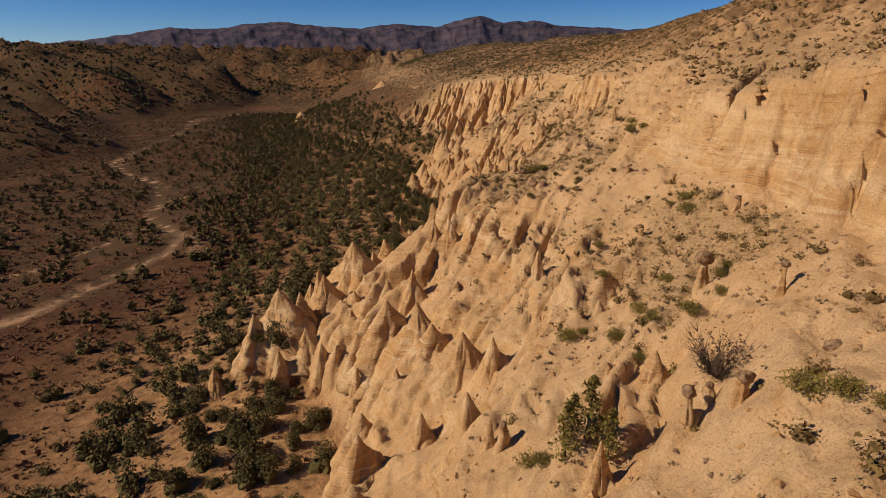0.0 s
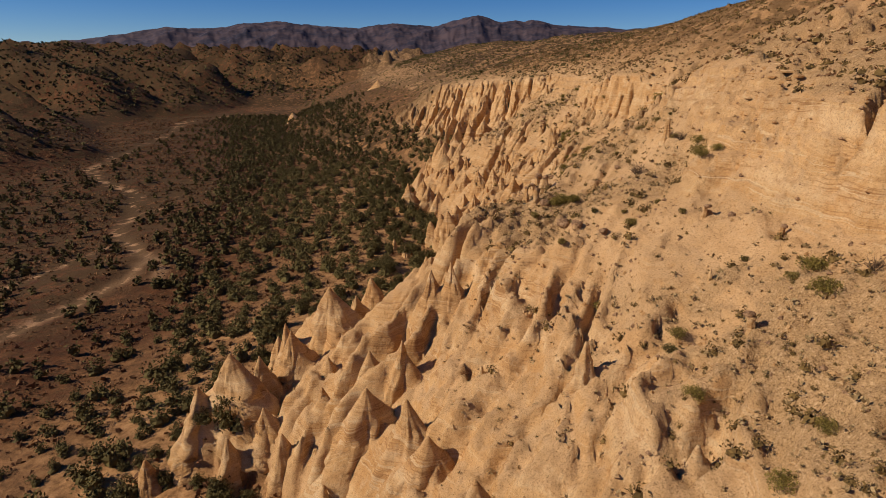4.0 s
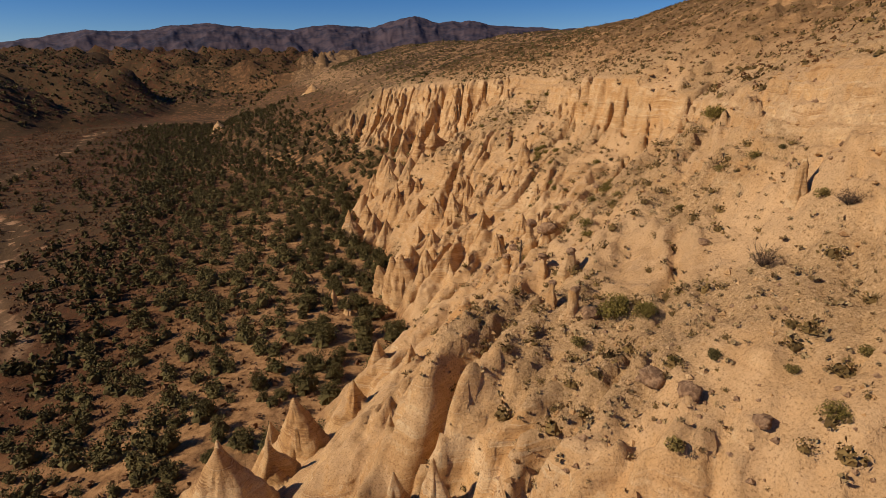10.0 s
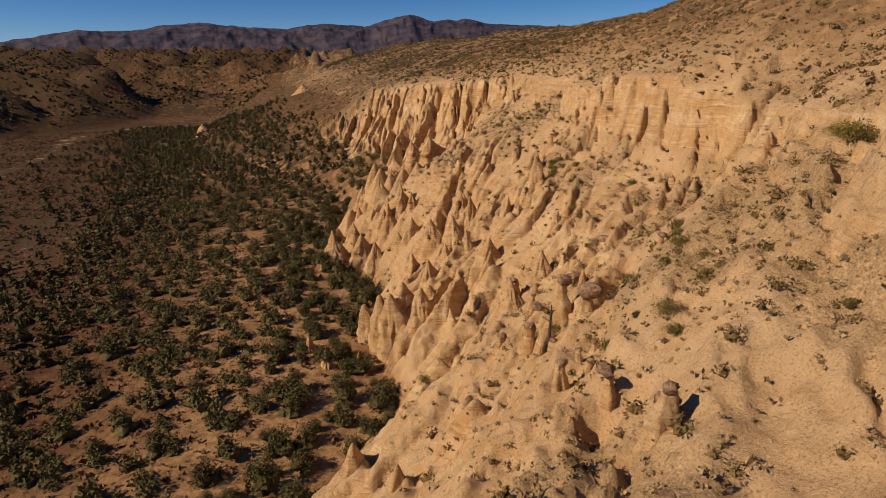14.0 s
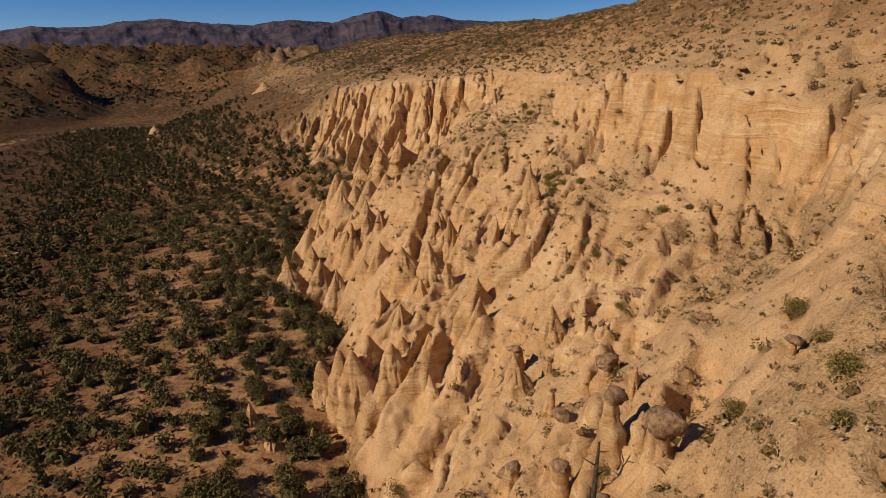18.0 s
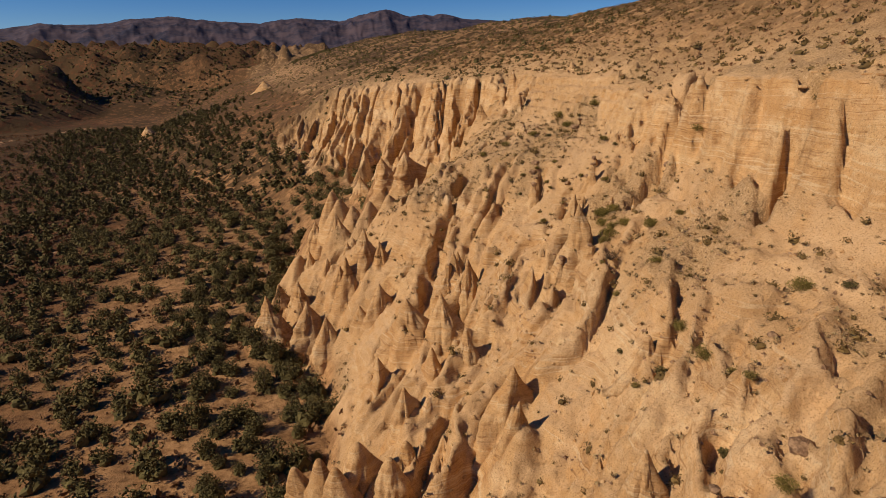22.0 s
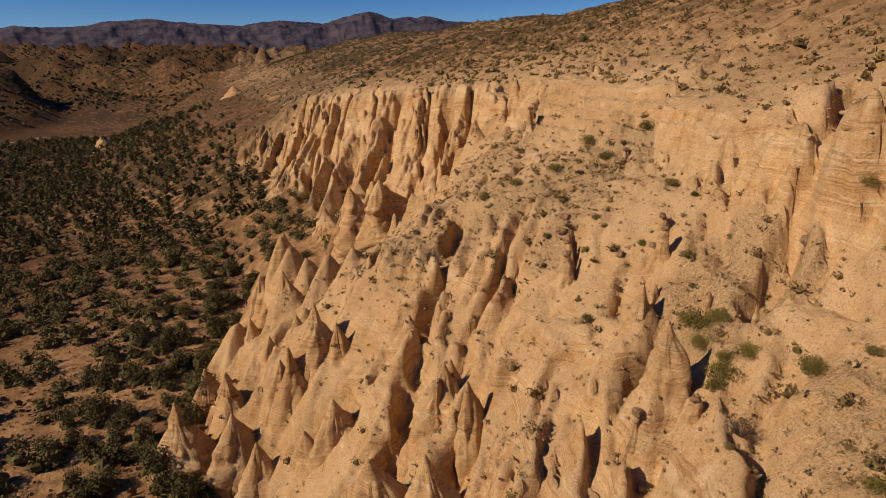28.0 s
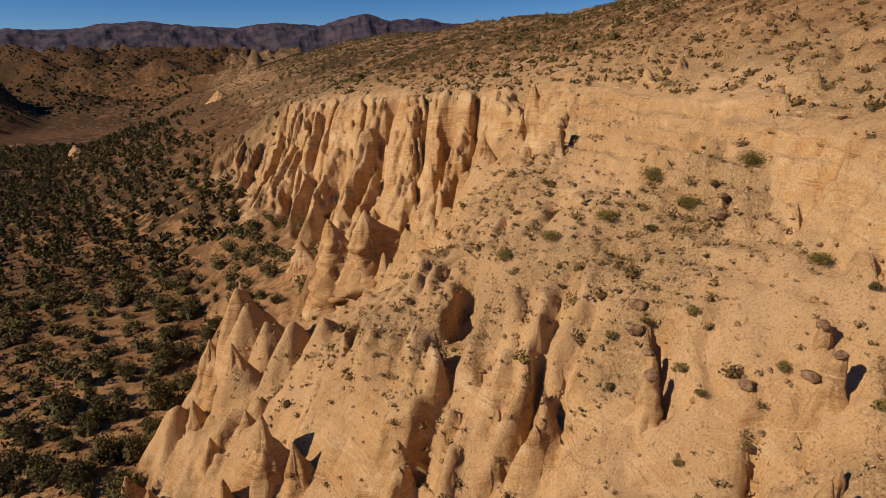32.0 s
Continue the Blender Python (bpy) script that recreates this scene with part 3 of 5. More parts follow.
def terrain(x, y):
    """Height, and the shares of loose wash, dry grass, valley soil, sand and track, on a grid of columns x and rows y."""
    X, Y = np.meshgrid(x, y)
    Z = np.zeros_like(X)
    rows = plan_rows(y)
    far = smooth(196, 208, Y)
    # the way across the slope: along the valley near by, along the receding wall farther on
    wx = X + 3.0 * fractal(X / 9, Y / 9, 3, 41)
    wy = Y + 3.2 * fractal(X / 11, Y / 11, 3, 44)
    across = (0.72 * wx - 0.69 * wy) * (1 - far) + far * (0.95 * X - 0.31 * Y + 0.7 * (wx - X))
    along = (0.69 * wx + 0.72 * wy) * (1 - far) + far * (0.31 * X + 0.95 * Y)
    gully = (1.5 + 2.2 * perlin(across / 19, along / 60, 52)) * (fold(across / 8.5 + 1.3 * perlin(across / 17, along / 55, 51)) - 0.5)
    groove = (1.1 + 2.2 * perlin(across / 9, along / 26, 60)) * (fold(across / 2.6 + 1.3 * perlin(across / 8, along / 32, 61)) - 0.5)
    rill = np.abs(perlin(across / 1.25 + 0.4 * perlin(X / 2, Y / 2, 63), along / 7, 62)) * 3.6 - 0.7
    crack = np.exp(-(perlin(across / 6.5, along / 60, 67) / 0.075) ** 2) * smooth(-0.25, 0.1, perlin(across / 13, along / 40, 68))
    gash = np.exp(-(perlin(across / 5.0, along / 26, 64) / 0.065) ** 2) * smooth(-0.02, 0.16, perlin(across / 6, along / 8, 65))
    slot = np.exp(-(perlin(across / 7.0, along / 120, 66) / 0.085) ** 2)
    rough = fractal(X / 2.6, Y / 2.6, 4, 71, 0.6)
    fret = fractal(X / 1.7, Y / 1.7, 3, 78, 0.7)
    pock = smooth(0.30, 0.42, perlin(X / 2.1 + rough, Y / 2.1, 79))
    knob = ridged(across / 3.6 + 0.5 * rough, along / 7.5 + 0.3 * rough, 4, 76) - 0.45
    busy = 0.2 + 0.95 * smooth(-0.15, 0.25, fractal(X / 14, Y / 14, 2, 98))
    knob, groove, rill = knob * busy, groove * (0.3 + 0.7 * busy), rill * (0.3 + 0.7 * busy)
    crag = ridged(X / 4.2 + 0.2 * rough, Y / 4.2, 3, 75) - 0.45
    base0 = np.empty_like(X)
    foot = np.empty_like(X)
    rim = np.empty_like(X)
    steep = np.empty_like(X)
    for j in range(len(y)):
        xs = np.maximum.accumulate(np.array([r[j] for r in rows[:8]]) + np.arange(8) * 0.02)
        zs = np.array(LEVELS + [rows[8][j]])
        z0 = np.interp(X[j], xs, zs)
        base0[j] = z0
        f = far[j]
        wall = smooth(27.5, 29.2, z0) * (1 - smooth(zs[-1] - 0.4, zs[-1] + 0.2, z0))
        st = smooth(1.0, 5, z0) * np.maximum((1 - smooth(21.5, 25.5, z0)), f * (1 - smooth(zs[-1] - 1.0, zs[-1], z0)))
        talus = f * (1 - smooth(9.0, 13.0, z0 + 2.5 * rough[j]))
        st = st * (1 - talus)
        bold = 1 - 0.4 * smooth(132, 142, y[j])
        hh = np.clip((z0 - 11) / (zs[-1] - 11), 0, 1)
        flute = f * smooth(9, 12.5, z0) * (1 - smooth(0.5, 4.0, X[j] - xs[7])) * (1 - smooth(292, 330, y[j]))
        xx = X[j] + wall * (1 - f) * (0.35 * groove[j] - 1.3 * crack[j] + 0.6 * gully[j] + 0.40 * rill[j] + 0.5 * rough[j])
        xx = xx + flute * ((0.9 + 2.4 * (1 - hh)) * gully[j] + (0.45 + 1.0 * (1 - hh)) * groove[j] + (0.55 + 0.3 * hh) * rill[j] + 0.9 * knob[j] + 0.7 * rough[j] - 2.6 * slot[j] - 1.5 * crack[j] - 0.2)
        steep[j] = st * (1 - 0.35 * f)
        st = st * (1 - f)
        z1 = np.interp(xx, xs, zs) + st * (-0.2 - 0.5 * smooth(2.5, 6, z0) * (1 - smooth(13, 18, z0)) + bold * (2.0 - 1.0 * smooth(12, 19, z0)) * gully[j] + 0.45 * groove[j] + 0.32 * rill[j] + 0.95 * knob[j])
        mid = smooth(14, 20, z0) * (1 - smooth(27.5, 29.0, z0)) * (1 - f)
        z1 = z1 - (1.1 * st + 0.3 * mid) * crack[j] - 0.8 * mid * gash[j] + 0.35 * mid * np.minimum(groove[j], 0.5) + 0.26 * mid * rill[j] + 0.20 * mid * gully[j] + 0.35 * mid * knob[j]
        led = smooth(zs[-1] - 7.5, zs[-1] - 4.0, z1) * (1 - smooth(zs[-1] + 1.5, zs[-1] + 3.0, z1)) * (1 - f)
        bed = z1 / 1.05 + 0.55 * rough[j]
        z1 = z1 + led * 1.0 * (smooth(0.4, 0.6, bed - np.floor(bed)) - (bed - np.floor(bed)))
        lay = z1 / 0.8 + 0.5 * rough[j] + 0.02 * X[j]
        z1 = z1 + 0.34 * smooth(2, 5, z1) * (1 - smooth(24, 27, z1)) * (smooth(0.25, 0.75, lay - np.floor(lay)) - (lay - np.floor(lay)))
        over = np.clip(xx - xs[-1], 0, None)
        up = 0.50 * np.minimum(over, 34) + 0.28 * np.clip(over - 34, 0, 60) + 0.02 * np.clip(over - 94, 0, 900)
        up = up * np.interp(y[j], [120, 160, 200, 260, 340, 800], [1.1, 1.02, 0.88, 0.68, 0.62, 0.62])
        Z[j] = z1 + up
        foot[j] = xs[0]
        rim[j] = xs[7]
    low = valley(X, Y)
    swell = smooth(20, 90, X - rim) * (4 * fractal(X / 60, Y / 60, 4, 81) + 2.5 * ridged(X / 40 + 3, Y / 40, 2, 85)) * smooth(120, 260, Y)
    swell = swell + smooth(10, 60, X - rim) * 1.6 * (np.abs(perlin(Y / 16, X / 60, 87)) * 2.4 - 0.6)
    hills = low + left_hills(X, Y)
    Z = np.where(X < foot, hills, low * np.exp(-np.maximum(base0, 0) / 5.0) + np.maximum(Z, -0.5) + swell)
    Z = np.where(Y > 480, np.maximum(Z, hills), Z)
    # rows of tents and fins on the spurs
    rs = np.random.RandomState(11)
    for gy in np.arange(-30, 198, 3.1):
        for gx in np.arange(-30, 34, 3.1):
            cx, cy = gx + rs.uniform(-1.5, 1.5), gy + rs.uniform(-1.5, 1.5)
            size, long, spin, lift, seed, keep = rs.uniform(0.7, 1.3), rs.uniform(1.8, 3.4), rs.uniform(-0.3, 0.7), rs.uniform(-0.5, 1.8), rs.uniform(0, 6), rs.uniform()
            i, j = min(np.searchsorted(x, cx), len(x) - 1), min(np.searchsorted(y, cy), len(y) - 1)
            b = base0[j, i]
            smooth_face = 110 < cy < 146 and b > 8
            if 3.0 < b < 18.5 and keep < (0.03 if smooth_face else 0.08) * (1 if b < 13 else 0.55):
                stamp(Z, x, y, cx, cy, b + lift * min(1.0, (b - 1.5) / 5, (23 - b) / 4), size, long, spin, seed, down=1.5)
    for row in ALL_TENTS:
        stamp(Z, x, y, row[0], row[1], row[2], 0.4 + 0.23 * row[3], 1.4, 0.25, row[1], True)
    for row in ALL_TENTS:
        stamp(Z, x, y, row[0] + 0.1, row[1], row[2] - 1.3, 0.36 + 0.24 * row[3], 1.7, 0.3 * math.sin(row[1]), row[1], down=1.25)
    # crest from the bench down to the prow above the valley
    for cx, cy, top, wide in [(8.5, 183.0, 18.6, 3.2), (5.5, 186.5, 16.8, 3.0), (3.0, 190.5, 15.4, 2.8), (0.8, 194.5, 15.6, 2.6), (-0.6, 197.6, 16.4, 2.2)]:
        stamp(Z, x, y, cx, cy, top, 0.45 * wide, 1.6, 0.6, cy)
    for line, wide, deep in GULLIES:
        carve(Z, x, y, line, wide, deep)
    for line, wide, deep in GASHES:
        carve(Z, x, y, line, wide, 1.5 * deep)
    loose = np.clip(smooth(20.0, 23.5, base0) * (1 - smooth(bench_top(Y), bench_top(Y) + 1.2, base0)) * (1 - far) + smooth(0.0, 1.0, X - rim), 0, 1)
    loose = np.maximum(loose, np.exp(-(far_from(X, Y, [(-1, 190), (7, 180), (14, 175), (20, 172)]) / 4.5) ** 2) * smooth(6, 10, base0))
    talus = (1 - smooth(3.0, 6.5, Z - low + 3 * perlin(X / 7, Y / 7, 82))) * smooth(-1, 2, X - foot) * (1 - far)
    loose = np.maximum(loose, talus)
    near = 1 - smooth(400, 900, np.hypot(X, Y))
    detail = 0.28 + 0.22 * loose + 0.25 * steep
    calm = 0.6 + 0.4 * smooth(-0.12, 0.22, fractal(X / 13, Y / 13, 2, 99))
    rocky = calm * np.clip(steep + loose + smooth(27, 29, base0), 0, 1)
    Z = Z + near * (calm * (detail * rough + 0.30 * steep * crag + 0.30 * loose * crag - 0.3 * steep * pock) + (0.32 - 0.06 * steep) * fret * rocky) * smooth(-3, 3, X - foot)
    blotch = fractal(X / 6, Y / 6, 3, 91)
    wash = np.clip(loose * smooth(-0.45, 0.10, blotch + 0.12 + 0.4 * smooth(0, 3, X - rim)), 0, 1)
    wash = np.maximum(wash, smooth(285, 320, Y) * (X > foot))
    grass = loose * (0.15 + 0.85 * smooth(26, 38, Y)) * smooth(-0.34, 0.30, fractal(X / 11, Y / 11, 4, 95) + 0.30 * smooth(0, 6, X - rim))
    thicket = smooth(4, 40, -X - 165 + 12 * blotch) + smooth(180, 330, Y) * (X < foot + 20) + 0.6 * smooth(6, 24, X - rim) + 0.9 * smooth(-45, -80, X - foot) + 0.65 * smooth(250, 320, Y) * (X > foot)
    soil = 1 - smooth(-2.0, 2.5, X - foot + 3 * blotch - 2.0)
    soil = soil * (1 - smooth(1.2, 3.0, Z - low) * (X > foot - 14))
    soil = np.maximum(soil, far * (1 - smooth(9.0, 12.5, base0 + 5 * blotch + 14 * smooth(330, 285, Y) - 14)))
    soil = np.maximum(soil, 0.5 * smooth(290, 350, Y) * (X > foot))
    soil = np.maximum(soil, 0.68 * smooth(1, 16, X - rim + 6 * blotch))
    sandy = smooth(-54, -8, X - foot) * (1 - 0.35 * smooth(200, 260, Y)) * (1 - 0.5 * smooth(290, 350, Y)) * (1 - smooth(700, 900, Y))
    bend = np.abs(track_x(Y + 1.5) - track_x(Y - 1.5)) / 3
    trk = np.exp(-((X - track_x(Y)) / ((1.5 + 0.9 * blotch) * np.sqrt(1 + bend ** 2))) ** 2) * (Y < 480) * 0.85
    for line, wide in (([(-97, 199), (-91, 206), (-92, 222), (-81, 227), (-60, 236)], 0.9), ([(-84, 164), (-86.6, 152.5), (-91, 139), (-94.6, 127.5), (-102, 122), (-125, 112)], 1.1), ([(-67, 146), (-62, 141), (-60, 134)], 1.3)):
        trk = np.maximum(trk, 0.7 * np.exp(-(far_from(X, Y, line) / (wide + 0.7 * blotch)) ** 2))
    return X, Y, Z, dict(wash=wash, grass=grass, soil=soil, sandy=sandy, track=trk, thicket=np.clip(thicket, 0, 1))


def spread(dense0, dense1, step, lo, hi, below, above):
    v = list(np.arange(dense0, dense1, step))
    s, p = step, v[-1]
    while p < hi:
        s *= above
        p += s
        v.append(p)
    s, p, w = step, v[0], []
    while p > lo:
        s *= below
        p -= s
        w.append(p)
    return np.array(w[::-1] + v)


GRID_X = spread(-25, 41, 0.26, -4300, 4300, 1.032, 1.048)
GRID_Y = spread(10, 262, 0.34, -1200, 4300, 1.09, 1.032)
TX, TY, TZ, ZONES = terrain(GRID_X, GRID_Y)


def height(x, y):
    """Height of the finished ground at places x, y."""
    x, y = np.asarray(x, float), np.asarray(y, float)
    i = np.clip(np.searchsorted(GRID_X, x) - 1, 0, len(GRID_X) - 2)
    j = np.clip(np.searchsorted(GRID_Y, y) - 1, 0, len(GRID_Y) - 2)
    u = (x - GRID_X[i]) / (GRID_X[i + 1] - GRID_X[i])
    v = (y - GRID_Y[j]) / (GRID_Y[j + 1] - GRID_Y[j])
    return (TZ[j, i] * (1 - u) + TZ[j, i + 1] * u) * (1 - v) + (TZ[j + 1, i] * (1 - u) + TZ[j + 1, i + 1] * u) * v
# ---- end of terrain ----


def mesh_from(name, verts, quads, material, smooth_shade=True):
    """A mesh from arrays; faces all of one size."""
    verts, quads = np.asarray(verts, np.float32), np.asarray(quads, np.int32)
    k = quads.shape[1]
    me = bpy.data.meshes.new(name)
    me.vertices.add(len(verts))
    me.vertices.foreach_set("co", verts.ravel())
    me.loops.add(quads.size)
    me.loops.foreach_set("vertex_index", quads.ravel())
    me.polygons.add(len(quads))
    me.polygons.foreach_set("loop_start", np.arange(0, quads.size, k, dtype=np.int32))
    me.polygons.foreach_set("use_smooth", np.full(len(quads), smooth_shade))
    me.materials.append(material)
    me.update(calc_edges=True)
    return me


def grid_quads(ny, nx):
    i = np.arange(ny * nx).reshape(ny, nx)
    return np.stack([i[:-1, :-1], i[:-1, 1:], i[1:, 1:], i[1:, :-1]], -1).reshape(-1, 4)


gm = mesh_from("ground", np.stack([TX, TY, TZ], -1).reshape(-1, 3), grid_quads(*TX.shape), GROUND)
for key, share in ZONES.items():
    gm.attributes.new(key, "FLOAT", "POINT").data.foreach_set("value", share.astype(np.float32).ravel())
ground = tagged(new("ground", gm), "eroded pale-tan tuff cliffs, badland spurs and red-brown valley floor", "ground", kind="structure")


# ---- distant mountains ----
RANGE_AZ = [-70, -50, -38, -30.8, -27.6, -23.7, -21.0, -18.3, -15.4, -13.7, -11.5, -7.4, -4.4, -0.7, 0.8, 3.4, 5.5, 8.3, 11.1, 13.1, 16.0, 17.9, 26, 40, 70]
RANGE_H = [90, 100, 120, 156, 193, 241, 239, 263, 287, 289, 266, 255, 285, 271, 297, 340, 295, 301, 267, 262, 245, 239, 220, 200, 180]


def mountains():
    az = np.linspace(-60, 40, 1100)
    r = np.linspace(2300, 4750, 60)
    A, R = np.meshgrid(az, r)
    x, y = R * np.sin(np.radians(A)), R * np.cos(np.radians(A))
    crest = np.interp(A, RANGE_AZ, RANGE_H) + 9 * fractal(A / 1.3, A * 0 + 0.5, 3, 7)
    rise = smooth(2350, 4250, R) ** 1.2 * (1 - smooth(4300, 4800, R) * 0.5)
    spurs = ridged(A / 3.2 + R / 2600, R / 600, 5, 13)
    z = crest * rise + 36 * (spurs - 0.45) * smooth(2300, 2900, R) * (1 - smooth(3700, 4250, R)) + 10
    z = z - 40 * (1 - smooth(2300, 2420, R))
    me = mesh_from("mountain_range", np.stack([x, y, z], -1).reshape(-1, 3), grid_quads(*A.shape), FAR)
    return tagged(new("mountain_range", me), "dark forested mountain range on the horizon, tinted blue-purple for haze", "mountains", kind="structure")


mountains()


# ---- builders ----
def part(name, me, parent, label=""):
    ob = new(name, me)
    ob.parent = parent
    return tagged(ob, label)


def lathe(radii, heights, rs, seg=20, flute=0.12, rough=0.08, squash=1.0, lean=0.0, material=None, name="rock"):
    """A closed rock turned about z, with flutes down its sides and an uneven skin."""
    n = len(radii)
    a = np.linspace(0, 2 * np.pi, seg, endpoint=False)
    ph = rs.uniform(0, 6.28, 6)
    k = np.array([2, 3, 5, 7])[:, None]
    fl = (np.sin(k * a + ph[:4, None]) * np.array([0.5, 0.6, 0.5, 0.35])[:, None]).sum(0) * flute
    v = []
    top = heights[0]
    drift = np.cumsum(rs.normal(0, rough * 0.35, (n, 2)), 0)
    for i, (r, h) in enumerate(zip(radii, heights)):
        wob = 1 + fl * min(1.0, 0.35 + i / n) + rs.normal(0, rough * 0.5, seg)
        v.append(np.stack([np.cos(a) * r * wob + lean * (h - top) + drift[i, 0] * r, np.sin(a) * r * wob * squash + drift[i, 1] * r, np.full(seg, h) + rs.normal(0, rough * 0.25, seg) * r], -1))
    v = np.concatenate(v)
    idx = np.arange(n * seg).reshape(n, seg)
    nxt = np.roll(idx, -1, 1)
    quads = np.stack([idx[:-1], idx[1:], nxt[1:], nxt[:-1]], -1).reshape(-1, 4)
    size = float(np.max(radii))
    push = fractal(v[:, 0] * 1.3 / size + 7 * rs.uniform(), v[:, 2] * 1.1 / size + v[:, 1] * 0.9 / size, 4, rs.randint(40), 0.6) * rough * 3.2 * size
    ring = np.repeat(np.asarray(radii), seg) / size
    d2 = v[:, :2] / (np.linalg.norm(v[:, :2], axis=1)[:, None] + 1e-6)
    v[:, :2] += d2 * (push * (0.25 + 0.75 * ring))[:, None]
    me = bpy.data.meshes.new(name)
    me.from_pydata(v.tolist(), [], quads.tolist() + [idx[0].tolist(), idx[-1][::-1].tolist()])
    me.polygons.foreach_set("use_smooth", np.full(len(me.polygons), True))
    me.materials.append(material)
    return me


def ground_low(x, y, r):
    a = np.linspace(0, 6.28, 9)
    return float(np.min(height(x + r * np.cos(a), y + r * np.sin(a))))


def tent_rock(x, y, top, r, label, rs, group, fin=False):
    """A pointed tuff cone, its flanks fluted and stepped along the beds, trailing a ridge towards the slope behind it."""
    size = 0.4 + 0.23 * r
    deep = max(top - ground_low(x, y, 2.2 * size) + 1.2, 3.0)
    na, nr = 52, 32
    a = np.linspace(0, 2 * np.pi, na, endpoint=False)[None, :]
    fall = (np.linspace(0, 1, nr) ** 1.35 * deep)[:, None]
    rho = size * ((0.40 * (fall + 0.03) ** 0.60 + 0.05) if fin else (0.07 + 0.40 * (fall + 0.02) ** 0.93))
    turn, seed = 0.25 + rs.uniform(-0.45, 0.45), rs.uniform(0, 40)
    grow = np.clip(fall / (2.2 * size), 0, 1)
    swell = perlin(1.1 * np.cos(a) + seed + 0.1 * fall, 1.1 * np.sin(a) + 0.2 * fall, 3)
    rill = np.exp(-(perlin(3.2 * np.cos(a) + seed, 3.2 * np.sin(a) + 0.10 * fall, 5) / 0.07) ** 2)
    z = top - fall
    bed = perlin(z * 1.15 + 0.12 * np.cos(a + seed), z * 0 + 0.4, 7) + 0.6 * perlin(z * 3.3, z * 0 + 0.7, 8)
    knob = perlin(2.2 * np.cos(a) + seed + 0.5 * fall, 2.2 * np.sin(a) + 0.55 * fall, 11)
    fine = perlin(a * 9 + seed, z * 2.2, 9) + 0.6 * perlin(a * 21, z * 5 + seed, 10)
    rad = rho * (1 + grow * (0.50 * swell - 0.17 * rill + 0.26 * knob) + 0.10 * bed + 0.075 * fine)
    rad = rad * (1 + 0.28 * np.cos(2 * a - seed) * grow)
    rad = rad * (1 + 0.45 * np.clip(np.cos(a - turn), 0, 1) ** 2 * np.clip(fall / 3, 0, 1))
    lean_x, lean_y = rs.uniform(-0.05, 0.10), rs.uniform(-0.07, 0.07)
    v = np.stack([rad * np.cos(a) + lean_x * fall, rad * np.sin(a) + lean_y * fall, np.broadcast_to(-fall, rad.shape)], -1).reshape(-1, 3)
    idx = np.arange(nr * na).reshape(nr, na)
    nxt = np.roll(idx, -1, 1)
    quads = np.stack([idx[:-1], idx[1:], nxt[1:], nxt[:-1]], -1).reshape(-1, 4)
    me = bpy.data.meshes.new("tent_rock")
    me.from_pydata(v.tolist(), [], quads.tolist() + [idx[0].tolist(), idx[-1][::-1].tolist()])
    me.polygons.foreach_set("use_smooth", np.full(len(me.polygons), True))
    me.materials.append(ROCK)
    ob = new("tent_rock", me)
    ob.location = (x, y, top)
    return tagged(ob, label, "rock spire", group)


def boulder_mesh(r, rs, flat=0.7, name="boulder", seg=14):
    t = np.linspace(0.12, math.pi - 0.12, 9)
    radii = r * np.sin(t) ** 0.6
    me = lathe(radii, r * flat * np.cos(t), rs, seg, 0.14, 0.14, rs.uniform(0.65, 1.0), 0.0, BOULDER, name)
    return me


def hoodoo(x, y, h, r, cap, rs, group):
    g = ground_low(x, y, r)
    root = new("hoodoo")
    root.location = (x, y, g)
    r = 0.8 * r
    rise = float(height(x, y)) - g
    h = max(0.62 * h, 0.7) + rise
    s = np.linspace(0, 1, 16)
    bulge = 0.10 * np.sin(s * rs.uniform(7, 12) + rs.uniform(0, 6))
    if cap > 0:
        radii = r * (0.7 + 0.6 * s + 1.9 * s ** 3 + bulge)
        words = "banded tan hoodoo balancing a brown cap boulder on the slope"
    else:
        radii = r * (0.12 + 1.25 * s ** 0.75 + 0.9 * s ** 4 + bulge * s)
        words = "weathered tan rock pinnacle on the eroded slope"
    part("pillar", lathe(radii, h - s * (h + 1.0), rs, 26, 0.26, 0.10, rs.uniform(0.75, 1.1), rs.uniform(-0.06, 0.06), ROCK, "pillar"), root)
    if cap > 0:
        ob = part("cap_rock", boulder_mesh(cap * 0.78, rs, rs.uniform(0.45, 0.75), "cap_rock"), root, "rough brown cap boulder")
        ob.location = (rs.uniform(-0.1, 0.1), rs.uniform(-0.1, 0.1), h + cap * 0.2)
        ob.rotation_euler = (rs.uniform(-0.25, 0.25), rs.uniform(-0.25, 0.25), rs.uniform(0, 6))
    return tagged(root, words, "hoodoo", group)


def boulder(x, y, r, rs):
    ob = new("boulder", boulder_mesh(r, rs, rs.uniform(0.55, 0.8)))
    ob.location = (x, y, float(height(x, y)) + 0.25 * r)
    ob.rotation_euler = (rs.uniform(-0.3, 0.3), rs.uniform(-0.3, 0.3), rs.uniform(0, 6))
    return tagged(ob, "rounded brown boulder lying on the gravelly slope", "boulder", "boulders on the slope")


